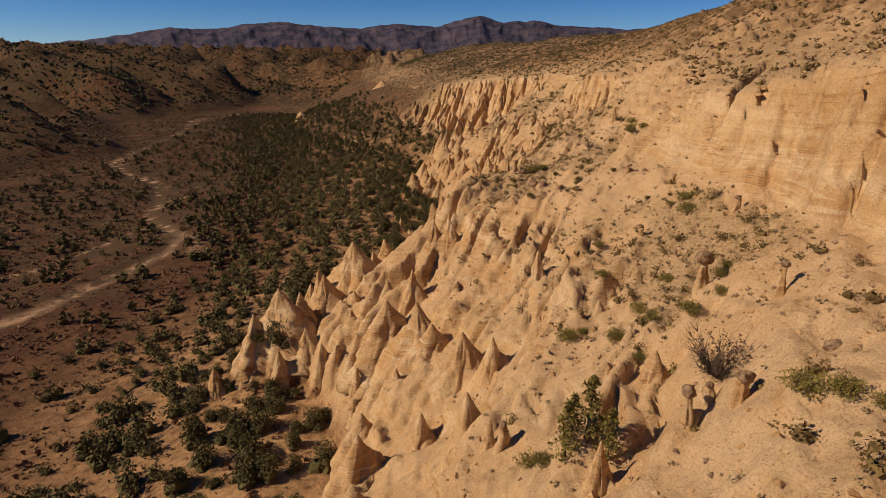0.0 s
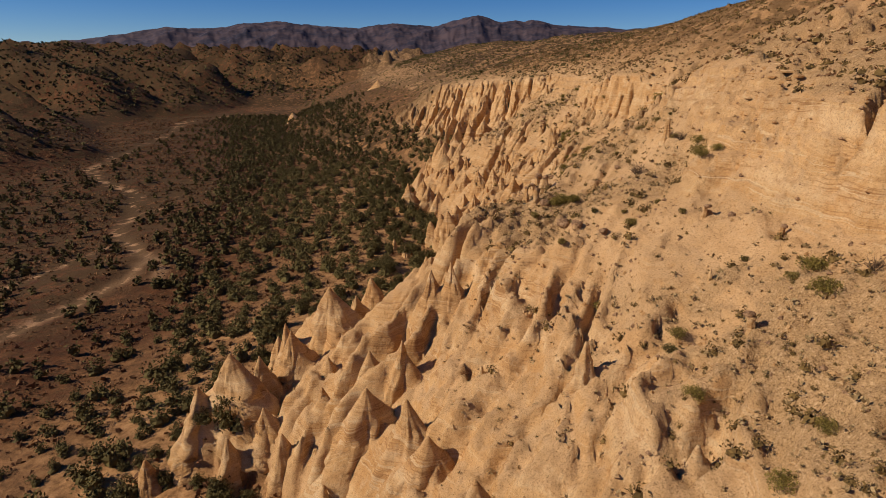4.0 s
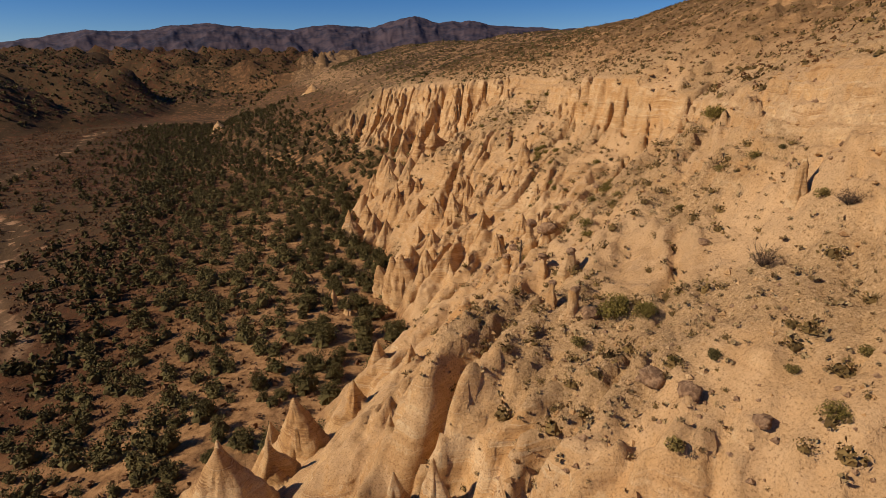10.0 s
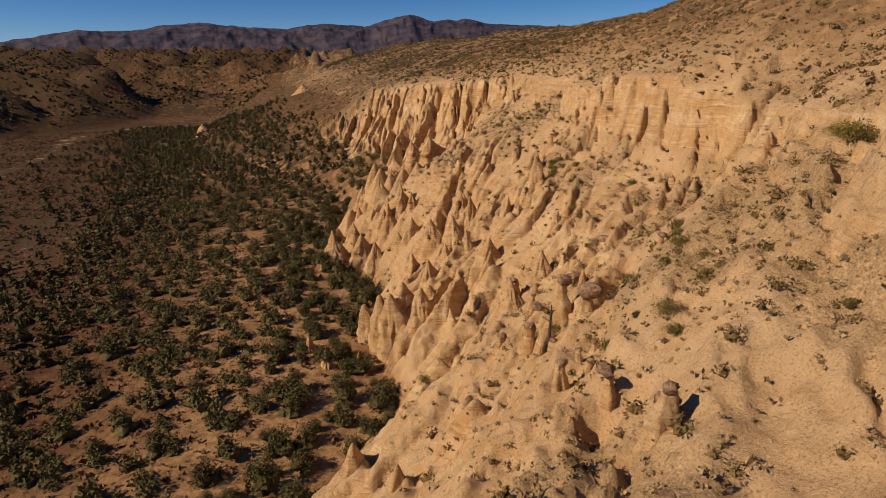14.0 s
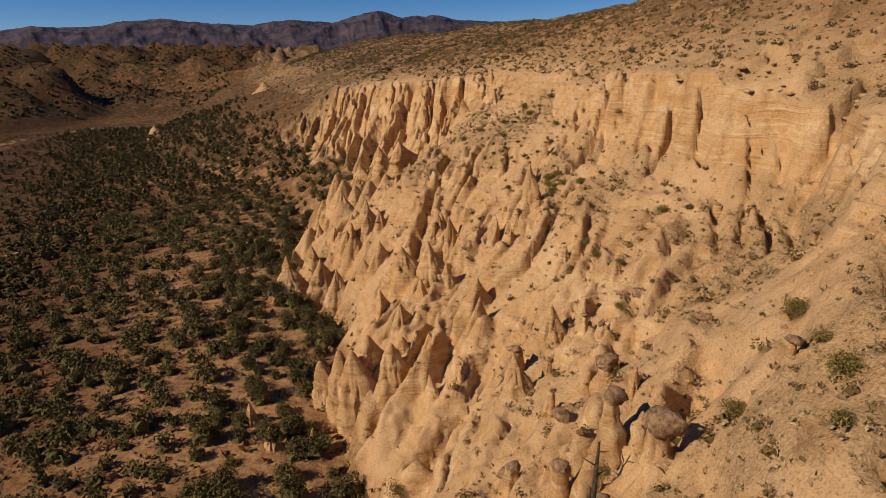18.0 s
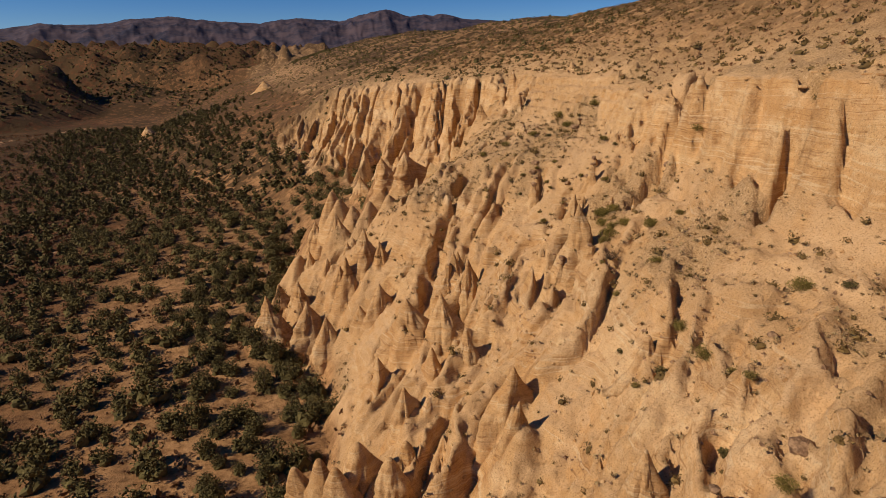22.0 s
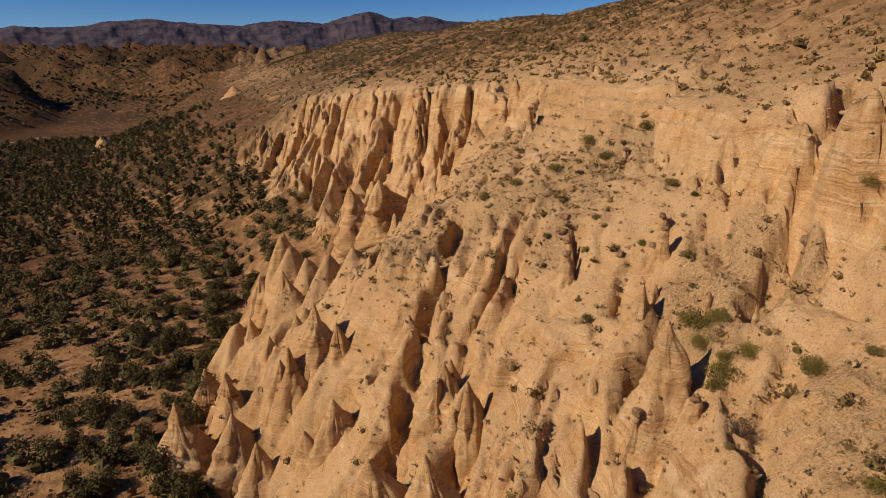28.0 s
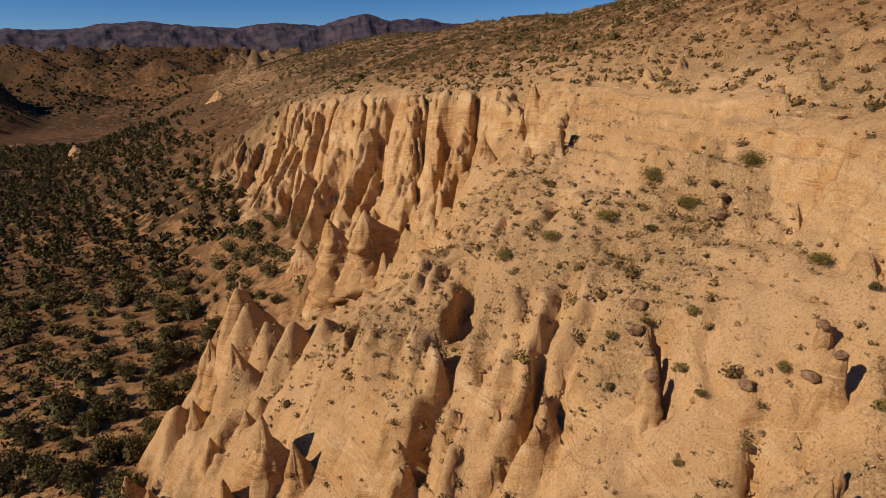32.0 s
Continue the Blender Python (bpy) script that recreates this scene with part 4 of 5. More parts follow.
def cards(centres, size, rs, flat=0.0):
    """Small leaf sprays: one bent quad at each place."""
    n = len(centres)
    d = rs.normal(0, 1, (n, 3))
    d /= np.linalg.norm(d, axis=1)[:, None]
    e = np.cross(d, rs.normal(0, 1, (n, 3)))
    e /= np.linalg.norm(e, axis=1)[:, None]
    w = size * rs.uniform(0.6, 1.3, (n, 1))
    v = np.stack([centres - d * w, centres + e * w * 0.55, centres + d * w, centres - e * w * 0.55], 1)
    return v.reshape(-1, 3), np.arange(4 * n).reshape(n, 4)


def crown_points(n, rx, rz, lobes, rs, low=0.15):
    """Places in the lobed shell of a crown that stands on the ground."""
    lc = np.stack([rs.uniform(-0.55, 0.55, lobes) * rx, rs.uniform(-0.55, 0.55, lobes) * rx, rz * rs.uniform(0.35, 0.78, lobes)], -1)
    lr = rs.uniform(0.38, 0.62, lobes)
    k = rs.randint(0, lobes, n)
    d = rs.normal(0, 1, (n, 3))
    d /= np.linalg.norm(d, axis=1)[:, None]
    p = lc[k] + d * (lr[k] * rs.uniform(0.45, 1.05, n) ** 0.6)[:, None] * np.array([rx, rx, rz * 0.75])
    p[:, 2] = np.maximum(p[:, 2], low * rz * rs.uniform(0.5, 1.4, n))
    return p


def low_bush_form(rs, leaves, leaf):
    """A low rounded bush: a lumpy core of twigs under a skin of small leaf sprays."""
    a, t = np.meshgrid(np.linspace(0, 2 * np.pi, 6, endpoint=False), np.array([0.0, 0.6, 1.25]))
    r = 0.5 * (1 + 0.35 * rs.uniform(-1, 1, a.shape))
    core = np.stack([r * np.cos(t) * np.cos(a), r * np.cos(t) * np.sin(a), 0.85 * r * np.sin(t) - 0.08], -1).reshape(-1, 3)
    i = np.arange(18).reshape(3, 6)
    nx = np.roll(i, -1, 1)
    f = np.stack([i[:-1], nx[:-1], nx[1:], i[1:]], -1).reshape(-1, 4)
    d = rs.normal(0, 1, (leaves, 3))
    d[:, 2] = np.abs(d[:, 2])
    d /= np.linalg.norm(d, axis=1)[:, None]
    p = d * rs.uniform(0.4, 1.05, (leaves, 1)) * np.array([1, 1, 0.85])
    v2, f2 = cards(p, leaf, rs)
    return np.concatenate([core, v2]), np.concatenate([f, f2 + 18])


def joined(name, variants, places, turns, sizes, material, label, category, smooth_shade=False):
    """One object of kind stuff: many copies of a few small forms, set down on the ground."""
    vs, fs, base = [], [], 0
    for i, (p, t, s) in enumerate(zip(places, turns, sizes)):
        v, f = variants[i % len(variants)]
        c, sn = math.cos(t), math.sin(t)
        q = v * s
        vs.append(np.stack([q[:, 0] * c - q[:, 1] * sn + p[0], q[:, 0] * sn + q[:, 1] * c + p[1], q[:, 2] + p[2]], -1))
        fs.append(f + base)
        base += len(v)
    me = mesh_from(name, np.concatenate(vs), np.concatenate(fs), material, smooth_shade)
    return tagged(new(name, me), label, category, kind="stuff")


def scatter(x0, x1, y0, y1, step, rs, chance=None):
    gx, gy = np.meshgrid(np.arange(x0, x1, step), np.arange(y0, y1, step))
    x = gx.ravel() + rs.uniform(-0.8, 0.8, gx.size) * step
    y = gy.ravel() + rs.uniform(-0.8, 0.8, gx.size) * step
    keep = np.ones(len(x), bool) if chance is None else rs.uniform(0, 1, len(x)) < chance(x, y)
    x, y = x[keep], y[keep]
    return np.stack([x, y, height(x, y)], -1)


def zone(name, x, y):
    """Share of a kind of ground at places x, y."""
    return ZONES[name][np.clip(np.searchsorted(GRID_Y, y), 0, len(GRID_Y) - 1), np.clip(np.searchsorted(GRID_X, x), 0, len(GRID_X) - 1)]


def foot_of(y):
    return plan_rows(np.asarray(y, float))[0]


def rim_of(y):
    return plan_rows(np.asarray(y, float))[7]


def lumps(rs, wide, tall, many):
    """The close dark inside of a crown: a few low-sided rounded lumps."""
    vs, fs = [], []
    for k in range(many):
        v, f = low_bush_form(rs, 0, 0.1)
        w = rs.uniform(0.75, 1.1)
        at = np.array([rs.uniform(-0.42, 0.42) * wide, rs.uniform(-0.42, 0.42) * wide, tall * rs.uniform(0.05, 0.42)])
        vs.append(v * np.array([w * wide, w * wide, w * tall * 0.75]) + at)
        fs.append(f + 18 * k)
    return np.concatenate(vs), np.concatenate(fs)


def crown_form(rs, tall, leaves, leaf, lobes, many):
    """A bushy crown: lumps inside, a skin of small leaf sprays outside."""
    v, f = lumps(rs, 1.0, tall, many)
    v2, f2 = cards(crown_points(leaves, 1.0, tall, lobes, rs, 0.04), leaf, rs)
    return np.concatenate([v, v2]), np.concatenate([f, f2 + len(v)])


def juniper_kind(rs, tall):
    me_t = lathe(np.array([0.05, 0.08, 0.11, 0.15]), np.array([0.7, 0.45, 0.2, -0.15]) * tall, rs, 7, 0.1, 0.1, 1.0, rs.uniform(-0.2, 0.2), BARK, "trunk")
    return me_t, mesh_from("crown", *crown_form(rs, tall, 800, 0.088, 16, 8), JUNIPER, False)


def shrub_kind(rs, material, twiggy, many=620, leaf=0.105):
    bm = bmesh.new()

    def twig(p0, p1, w):
        """A thin three-sided stick from p0 to p1."""
        d = (p1 - p0).normalized()
        u = d.cross(Vector((0.3, 0.2, 1.0))).normalized()
        ring = [u * w, (d.cross(u) * 0.87 - u * 0.5) * w, (d.cross(u) * -0.87 - u * 0.5) * w]
        lo, tip = [bm.verts.new(p0 + q) for q in ring], bm.verts.new(p1)
        for k in range(3):
            bm.faces.new((lo[k], lo[(k + 1) % 3], tip))

    for i in range(26 if twiggy else 6):
        a, l = rs.uniform(0, 6.28), rs.uniform(0.6, 1.05)
        tip = Vector((math.cos(a) * l * 0.8, math.sin(a) * l * 0.8, l * rs.uniform(0.45, 1.15)))
        twig(Vector((0, 0, -0.05)), tip, 0.022)
        for k in range(9 if twiggy else 2):
            at = tip * rs.uniform(0.3, 0.95)
            twig(at, at + Vector(rs.normal(0, 0.16, 3).tolist()) + tip * 0.22, 0.010)
    me_b = bpy.data.meshes.new("branch")
    bm.to_mesh(me_b)
    bm.free()
    me_b.materials.append(BARK)
    p = crown_points(500 if twiggy else many, 0.72 if twiggy else 1.0, 0.95, 12 if many < 1000 and not twiggy else 22, rs, 0.03)
    v, f = cards(p, 0.035 if twiggy else leaf, rs)
    return me_b, mesh_from("foliage", v, f, material, False)


# ---- tent rocks on the spurs ----
TENTS = np.random.RandomState(21)
for tents, words, group in ((FIRST_SPUR, "banded pale-tan tent rock cone on the first spur", "tent rocks of the first spur"), (FIRST_FOOT, "smooth cream-tan cone of layered tuff", "tent rocks of the first spur"),
                            (VALLEY_FINS, "tall rounded tuff fin rising from the valley edge", "fins of the second spur"),
                            (SECOND_SPUR, "pale banded tent rock beside the second spur", "tent rocks of the second spur"), (THIRD_SPUR, "striped cream tent rock at the valley edge", "tent rocks of the third spur"),
                            (FOURTH_SPUR, "buff tent rock with a pointed tip", "tent rocks of the fourth spur"), (FAR_SPIRES, "tall fluted tuff spire below the far cliffs", "spires below the far cliffs")):
    for x, y, top, r in tents:
        tent_rock(x, y, top, r, words, TENTS, group, tents is VALLEY_FINS)

# ---- hoodoos and boulders ----
HOODOOS = np.random.RandomState(22)
for x, y, h, r, cap in [(16.6, 35.1, 3.3, 0.4, 0.75), (18.3, 29.5, 2.7, 0.22, 0.42), (11.0, 23.0, 2.4, 0.24, 0.5), (12.8, 22.0, 1.5, 0.35, 0.5), (12.2, 23.6, 1.6, 0.32, 0.28), (2.8, 30.2, 2.8, 0.5, 0), (3.5, 29.4, 2.4, 0.4, 0.3), (22.1, 42.7, 1.5, 0.35, 0.35), (16.2, 46.0, 1.4, 0.3, 0.4), (8.4, 49.1, 3.9, 0.8, 0), (16.5, 51.9, 1.3, 0.25, 0), (20.9, 52.5, 1.0, 0.2, 0.25), (18.3, 57.5, 0.8, 0.2, 0.3),
                        (20.9, 73.0, 3.2, 0.5, 0), (9.1, 73.5, 1.9, 0.4, 0.35), (8.3, 75.0, 2.3, 0.3, 0.3), (10.4, 91.1, 3.0, 0.45, 0.42), (12.2, 91.3, 0.9, 0.4, 0.3), (12.1, 92.9, 0.9, 0.25, 0.25), (13.4, 93.6, 1.1, 0.4, 0.3)]:
    hoodoo(x, y, h, r, cap, HOODOOS, "hoodoos on the upper bench")
for x, y, h, r, cap in [(14.8, 99.2, 2.6, 0.75, 1.05), (19.0, 97.4, 0.9, 0.25, 0.4), (11.4, 101.4, 2.7, 0.6, 0.52), (13.8, 101.8, 4.3, 0.65, 0.75), (16.4, 104.4, 2.4, 0.6, 0), (9.9, 104.8, 1.9, 0.6, 0.5), (17.6, 110.3, 2.3, 0.7, 1.0),
                        (13.6, 109.2, 2.6, 0.4, 0.3), (19.2, 114.7, 2.2, 0.5, 0.4), (15.7, 115.7, 1.9, 0.4, 0.4), (18.8, 116.7, 1.8, 0.4, 0.4), (14.1, 118.8, 4.6, 0.8, 0.7), (29.9, 109.1, 0.8, 0.2, 0.3), (32.9, 123.2, 1.8, 0.5, 0.3), (21.7, 128.8, 1.9, 1.0, 0),
                        (12.6, 99.5, 2.6, 0.5, 0.4), (11.0, 80.3, 2.6, 0.6, 0.4), (10.4, 84.3, 1.9, 0.4, 0.45)]:
    hoodoo(x, y, h, r, cap, HOODOOS, "hoodoos of the capped cluster")
for x, y, h, r, cap in [(24.0, 144.1, 1.8, 0.5, 0.3), (22.1, 146.0, 1.2, 0.25, 0.4), (29.3, 147.4, 2.1, 0.4, 0), (25.0, 149.1, 3.3, 0.7, 0), (28.5, 150.3, 1.7, 0.4, 0), (26.9, 153.5, 1.9, 0.5, 0), (28.8, 156.2, 3.1, 0.45, 0.35), (29.7, 158.0, 0.9, 0.4, 0.4),
                        (23.9, 160.9, 3.0, 0.55, 0.42), (24.5, 162.0, 1.3, 0.4, 0.35), (31.8, 168.4, 1.0, 0.3, 0.5), (27.5, 177.6, 0.9, 0.2, 0.25), (29.6, 188, 3.3, 0.4, 0.45), (13.6, 158.6, 2.2, 0.5, 0.3)]:
    hoodoo(x, y, h, r, cap, HOODOOS, "hoodoos under the upper cliff")
for x, y, r in [(16.7, 22.6, 0.4), (19.5, 56.2, 0.3), (18.6, 57.8, 0.3), (12.6, 62.0, 0.35), (11.1, 64.5, 0.5), (10.5, 66.4, 0.6), (9.8, 73.0, 0.5), (17.2, 75.1, 0.35), (11.6, 81.2, 0.5), (10.9, 85.9, 0.45), (10.0, 106.2, 0.6), (13.3, 106.4, 0.5), (21.8, 106.8, 0.35),
                (23.3, 117.5, 0.6), (26.3, 124.0, 0.25), (21.9, 144.5, 0.35), (33.3, 149.2, 0.35), (28.7, 157.3, 0.35), (27.0, 158.5, 0.35), (24.7, 163.8, 0.45), (25.1, 164.8, 0.45), (31.0, 167.2, 0.45), (29.1, 176.9, 0.25)]:
    boulder(x, y, r, HOODOOS)

# ---- brush on the slopes ----
BRUSH = np.random.RandomState(23)
SHRUB_KINDS = [shrub_kind(BRUSH, SHRUB, False) for _ in range(4)] + [shrub_kind(BRUSH, DRY, True) for _ in range(2)] + [shrub_kind(BRUSH, JUNIPER, False) for _ in range(3)] + [shrub_kind(BRUSH, BUSH, False, 1300, 0.062) for _ in range(3)]


def shrub(x, y, r, kind, words):
    ob = new("shrub")
    ob.location = (x, y, float(height(x, y)) - 0.05 * r)
    ob.scale = (r * 1.15, r * 1.15, r * 1.15 * BRUSH.uniform(0.8, 1.15))
    ob.rotation_euler = (0, 0, BRUSH.uniform(0, 6.28))
    kind = 9 + kind % 3 if r >= 0.5 and kind not in (4, 5) else kind
    me_b, me_f = SHRUB_KINDS[kind]
    part("branch", me_b, ob)
    part("foliage", me_f, ob)
    return tagged(ob, words, "shrub", "shrubs on the slope")


for x, y, r in [(11.8, 31.9, 0.5), (15.0, 32.6, 0.7), (16.8, 33.0, 0.5), (13.5, 34.6, 0.7), (11.6, 35.8, 0.7), (13.6, 37.4, 0.6), (8.9, 38.1, 0.8), (15.9, 38.7, 0.5), (12.5, 43.5, 0.6), (19.8, 46.1, 0.8), (12.6, 47.3, 0.4), (19.2, 48.0, 0.4), (20.7, 48.4, 0.9),
                (13.6, 48.7, 0.5), (18.6, 52.0, 0.3), (11.1, 56.3, 0.5), (17.2, 58.7, 0.3), (14.3, 60.8, 0.5), (9.4, 62.3, 0.4), (16.9, 62.8, 0.3), (20.1, 63.3, 0.6), (14.5, 63.5, 0.3), (12.8, 65.9, 0.4), (21.2, 66.6, 0.7), (11.5, 66.7, 0.3), (12.1, 71.0, 0.6), (8.7, 71.1, 0.4), (21.1, 71.5, 0.4), (11.1, 72.6, 0.9)]:
    shrub(x, y, r, BRUSH.choice([0, 1, 2, 3, 6, 7]), "olive-green desert shrub on the gravelly bench")
for x, y, r in [(22.7, 77.3, 0.3), (22.0, 78.9, 0.5), (20.8, 80.4, 0.4), (19.1, 81.7, 0.4), (14.4, 86.1, 0.6), (14.6, 87.9, 0.6), (17.5, 89.2, 0.5), (14.0, 89.6, 0.3), (13.1, 90.9, 0.6), (18.9, 92.0, 0.5), (16.9, 92.6, 0.4), (19.0, 95.0, 0.7), (19.8, 97.0, 0.4), (17.3, 97.8, 0.6), (13.1, 98.5, 0.7), (22.1, 100.7, 0.7),
                (16.8, 100.7, 0.3), (18.3, 109.6, 0.7), (25.3, 113.1, 0.3), (20.8, 115.3, 0.5), (21.4, 119.9, 0.4), (23.9, 122.2, 0.4), (24.1, 123.8, 0.4), (31.2, 124.6, 0.4), (23.5, 125.7, 0.7), (29.8, 126.5, 0.7), (21.6, 126.7, 0.4), (20.4, 127.5, 0.3), (21.1, 131.1, 0.3), (25.8, 136.1, 0.5), (27.0, 92.0, 1.0), (28.0, 94.5, 0.9)]:
    shrub(x, y, r, BRUSH.choice([0, 1, 2, 3, 6, 7, 8]), "dark green shrub rooted in the stony slope")
for x, y, r in [(23.5, 137.4, 0.4), (23.9, 141.2, 0.25), (30.5, 141.4, 0.4), (28.5, 142.1, 0.6), (25.6, 144.9, 0.5), (26.6, 145.7, 0.5), (34.9, 147.6, 0.5), (26.7, 147.9, 0.7), (27.5, 150.9, 0.5), (29.5, 154.6, 0.4), (23.6, 156.1, 0.4), (23.7, 157.9, 0.25), (28.4, 158.2, 0.3), (32.0, 158.2, 0.3), (25.3, 159.2, 0.25), (25.4, 160.9, 0.4),
                (32.0, 161.2, 0.5), (26.7, 162.5, 0.4), (22.8, 162.5, 0.3), (25.1, 163.9, 0.3), (23.5, 164.3, 0.4), (34.1, 169.1, 0.8), (28.3, 169.5, 0.4), (30.9, 170.1, 0.7), (27.7, 174.1, 0.7), (24.1, 174.8, 0.6), (21.2, 175.7, 0.6), (31.6, 175.8, 0.8), (26.2, 179.0, 0.4)]:
    shrub(x, y, r, BRUSH.choice([0, 1, 2, 3, 6, 7, 8]), "bushy green shrub below the cliff wall")
for x, y, r in [(13.1, 24.9, 1.8), (21.9, 45.8, 0.7), (17.4, 70.1, 0.8), (20.8, 69.5, 0.8), (25.0, 142.0, 0.8)]:
    shrub(x, y, r, int(BRUSH.choice([4, 5])), "bare brown twiggy bush")

for x, y, r in [(4.6, 26.6, 1.0), (5.2, 25.6, 0.9), (13.9, 19.8, 1.3), (14.7, 18.9, 1.0), (15.6, 17.6, 1.0), (10.2, 38.4, 0.7), (17.4, 34.6, 0.8), (18.2, 35.4, 0.7), (13.4, 101.2, 0.9), (27.3, 149.2, 1.3), (28.0, 148.6, 1.0), (26.2, 145.2, 1.2), (27.6, 145.4, 0.9), (28.6, 142.6, 0.9),
                (19.0, 110.9, 0.8), (18.4, 110.2, 0.6), (11.4, 73.2, 1.0), (12.2, 71.4, 0.8), (20.8, 65.4, 1.1), (21.4, 63.6, 0.8), (23.9, 128.8, 0.8), (5.1, 114.4, 0.9), (4.2, 116.0, 1.2)]:
    shrub(x, y, 0.66 * r, BRUSH.choice([9, 10, 11]), "dense green bush growing in a gully")
snag = new("dead_tree")
snag.location = (12.6, 100.2, float(height(12.6, 100.2)) - 0.15)
part("trunk", lathe(np.array([0.05, 0.09, 0.11, 0.13, 0.17]), np.array([3.6, 2.6, 1.6, 0.7, -0.2]), BRUSH, 9, 0.1, 0.05, 1.0, 0.03, BARK, "trunk"), snag)
for h, a, length in [(3.1, 0.4, 0.7), (2.7, 2.6, 0.9), (2.3, 4.4, 0.8), (1.8, 1.4, 0.6)]:
    limb = part("branch", lathe(np.array([0.015, 0.03, 0.045]), np.array([1.0, 0.5, 0.0]) * length, BRUSH, 6, 0.1, 0.05, 1.0, 0.0, BARK, "branch"), snag)
    limb.location = (0.03 * (h - 3.6), 0, h)
    limb.rotation_euler = (1.0, 0, a)
tagged(snag, "dead standing tree trunk among capped hoodoos", "dead tree")

# thin weathered ledges along the rim and across the upper wall
LEDGE = np.random.RandomState(31)
slabs = []
for _ in range(8):
    seg = 9
    a = np.linspace(0, 6.283, seg, endpoint=False)
    r1 = LEDGE.uniform(0.6, 1.15, seg)
    ring = np.stack([np.cos(a) * r1 * 0.55, np.sin(a) * r1 * 1.5], -1)
    v = np.concatenate([np.c_[ring * 0.82, np.full(seg, 0.16) + LEDGE.uniform(-0.04, 0.04, seg)], np.c_[ring, np.full(seg, 0.03)], np.c_[ring * 0.9, np.full(seg, -0.16)]])
    i3 = np.arange(3 * seg).reshape(3, seg)
    n3 = np.roll(i3, -1, 1)
    f = np.stack([i3[:-1], i3[1:], n3[1:], n3[:-1]], -1).reshape(-1, 4)
    f = np.concatenate([f, [[0, 1, 2, 3], [0, 3, 4, 5], [0, 5, 6, 7], [0, 7, 8, 8]]])[:-1]
    slabs.append((v, f))
rows_at = []
for drop, chance in ((-3.4, 0.4), (-2.6, 0.5), (-1.8, 0.45), (-1.0, 0.5), (-0.5, 0.6), (0.0, 0.8), (0.5, 0.6), (1.1, 0.3)):
    for yy in np.arange(12, 204, 1.25):
        if drop < -1.5 and yy > 115:
            continue
        if LEDGE.uniform() > chance * (0.35 + 0.65 * (perlin(yy / 14.0, drop, 93) > -0.05)):
            continue
        yv = yy + LEDGE.uniform(-0.5, 0.5)
        xr = float(rim_of(np.array([yv]))[0])
        zt = float(plan_rows(np.array([yv]))[8][0]) - drop + 0.25 * math.sin(yv / 9.0)
        run = np.arange(xr - 7, xr + 11, 0.15)
        hz = height(run, np.full(len(run), yv))
        k = int(np.argmax(hz > zt))
        if hz[k] > zt and k > 0:
            rows_at.append((run[k] + 0.30, yv, zt))
rows_at = np.array(rows_at)
joined("rim_ledges", slabs, rows_at, LEDGE.uniform(-0.35, 0.35, len(rows_at)), LEDGE.uniform(0.35, 0.75, len(rows_at)), ROCK, "thin broken tan rock ledges along the cliff rim", "rock ledge")

# low brush, tufts and stones too many to count
tuft = [cards(crown_points(11, 1.0, 0.8, 3, BRUSH, 0.02), 0.36, BRUSH) for _ in range(6)]
bench = scatter(0, 36, 8, 205, 0.5, BRUSH, lambda x, y: (0.10 * smooth(7, 12, height(x, y)) * (0.3 + 0.7 * smooth(26, 38, y)) + 0.5 * zone("grass", x, y)) * (1 - smooth(0.5, 1.3, height(x, y) - bench_top(y))))
bushlet = [low_bush_form(BRUSH, 50, 0.15) for _ in range(8)]
low_bush = scatter(2, 36, 6, 205, 0.95, BRUSH, lambda x, y: (0.13 * smooth(7, 12, height(x, y)) * (0.3 + 0.7 * smooth(26, 38, y)) + 0.34 * zone("grass", x, y)) * (1 - smooth(0.5, 1.6, height(x, y) - bench_top(y))))
joined("low_bushes", bushlet, low_bush, BRUSH.uniform(0, 6, len(low_bush)), 0.16 + 0.58 * BRUSH.uniform(0, 1, len(low_bush)) ** 2.2, SLOPE, "small olive and brown bushes scattered over the slopes", "brush")
joined("dry_tufts", tuft, bench, BRUSH.uniform(0, 6, len(bench)), 0.14 + 0.24 * BRUSH.uniform(0, 1, len(bench)) ** 2, STRAW, "dry grass tufts and low brown brush on the slopes", "grass")
upper = scatter(24, 92, -10, 290, 1.45, BRUSH, lambda x, y: 0.82 * smooth(0.3, 2.0, x - rim_of(y)))
bush_v = [low_bush_form(BRUSH, 16, 0.22) for _ in range(8)]
joined("slope_brush", bush_v, upper, BRUSH.uniform(0, 6, len(upper)), 0.24 + 0.66 * BRUSH.uniform(0, 1, len(upper)) ** 2.0, SLOPE, "scattered olive brush on the slope above the rim", "brush")
fringe = scatter(24, 84, -10, 300, 1.05, BRUSH, lambda x, y: 0.62 * smooth(0.2, 1.5, x - rim_of(y)))
wisp = [cards(crown_points(6, 1.0, 0.8, 3, BRUSH, 0.02), 0.55, BRUSH) for _ in range(6)]
joined("slope_tufts", wisp, fringe, BRUSH.uniform(0, 6, len(fringe)), 0.12 + 0.26 * BRUSH.uniform(0, 1, len(fringe)) ** 2, SCRUB, "low brown tufts between the bushes above the rim", "grass")
stones = []
for _ in range(6):
    t = np.array([[1, 0, 0], [0, 1, 0], [-1, 0, 0], [0, -1, 0], [0, 0, 0.8], [0, 0, -0.6]]) * BRUSH.uniform(0.6, 1.1, (6, 1))
    stones.append((t, np.array([[0, 1, 4], [1, 2, 4], [2, 3, 4], [3, 0, 4], [1, 0, 5], [2, 1, 5], [3, 2, 5], [0, 3, 5]])))
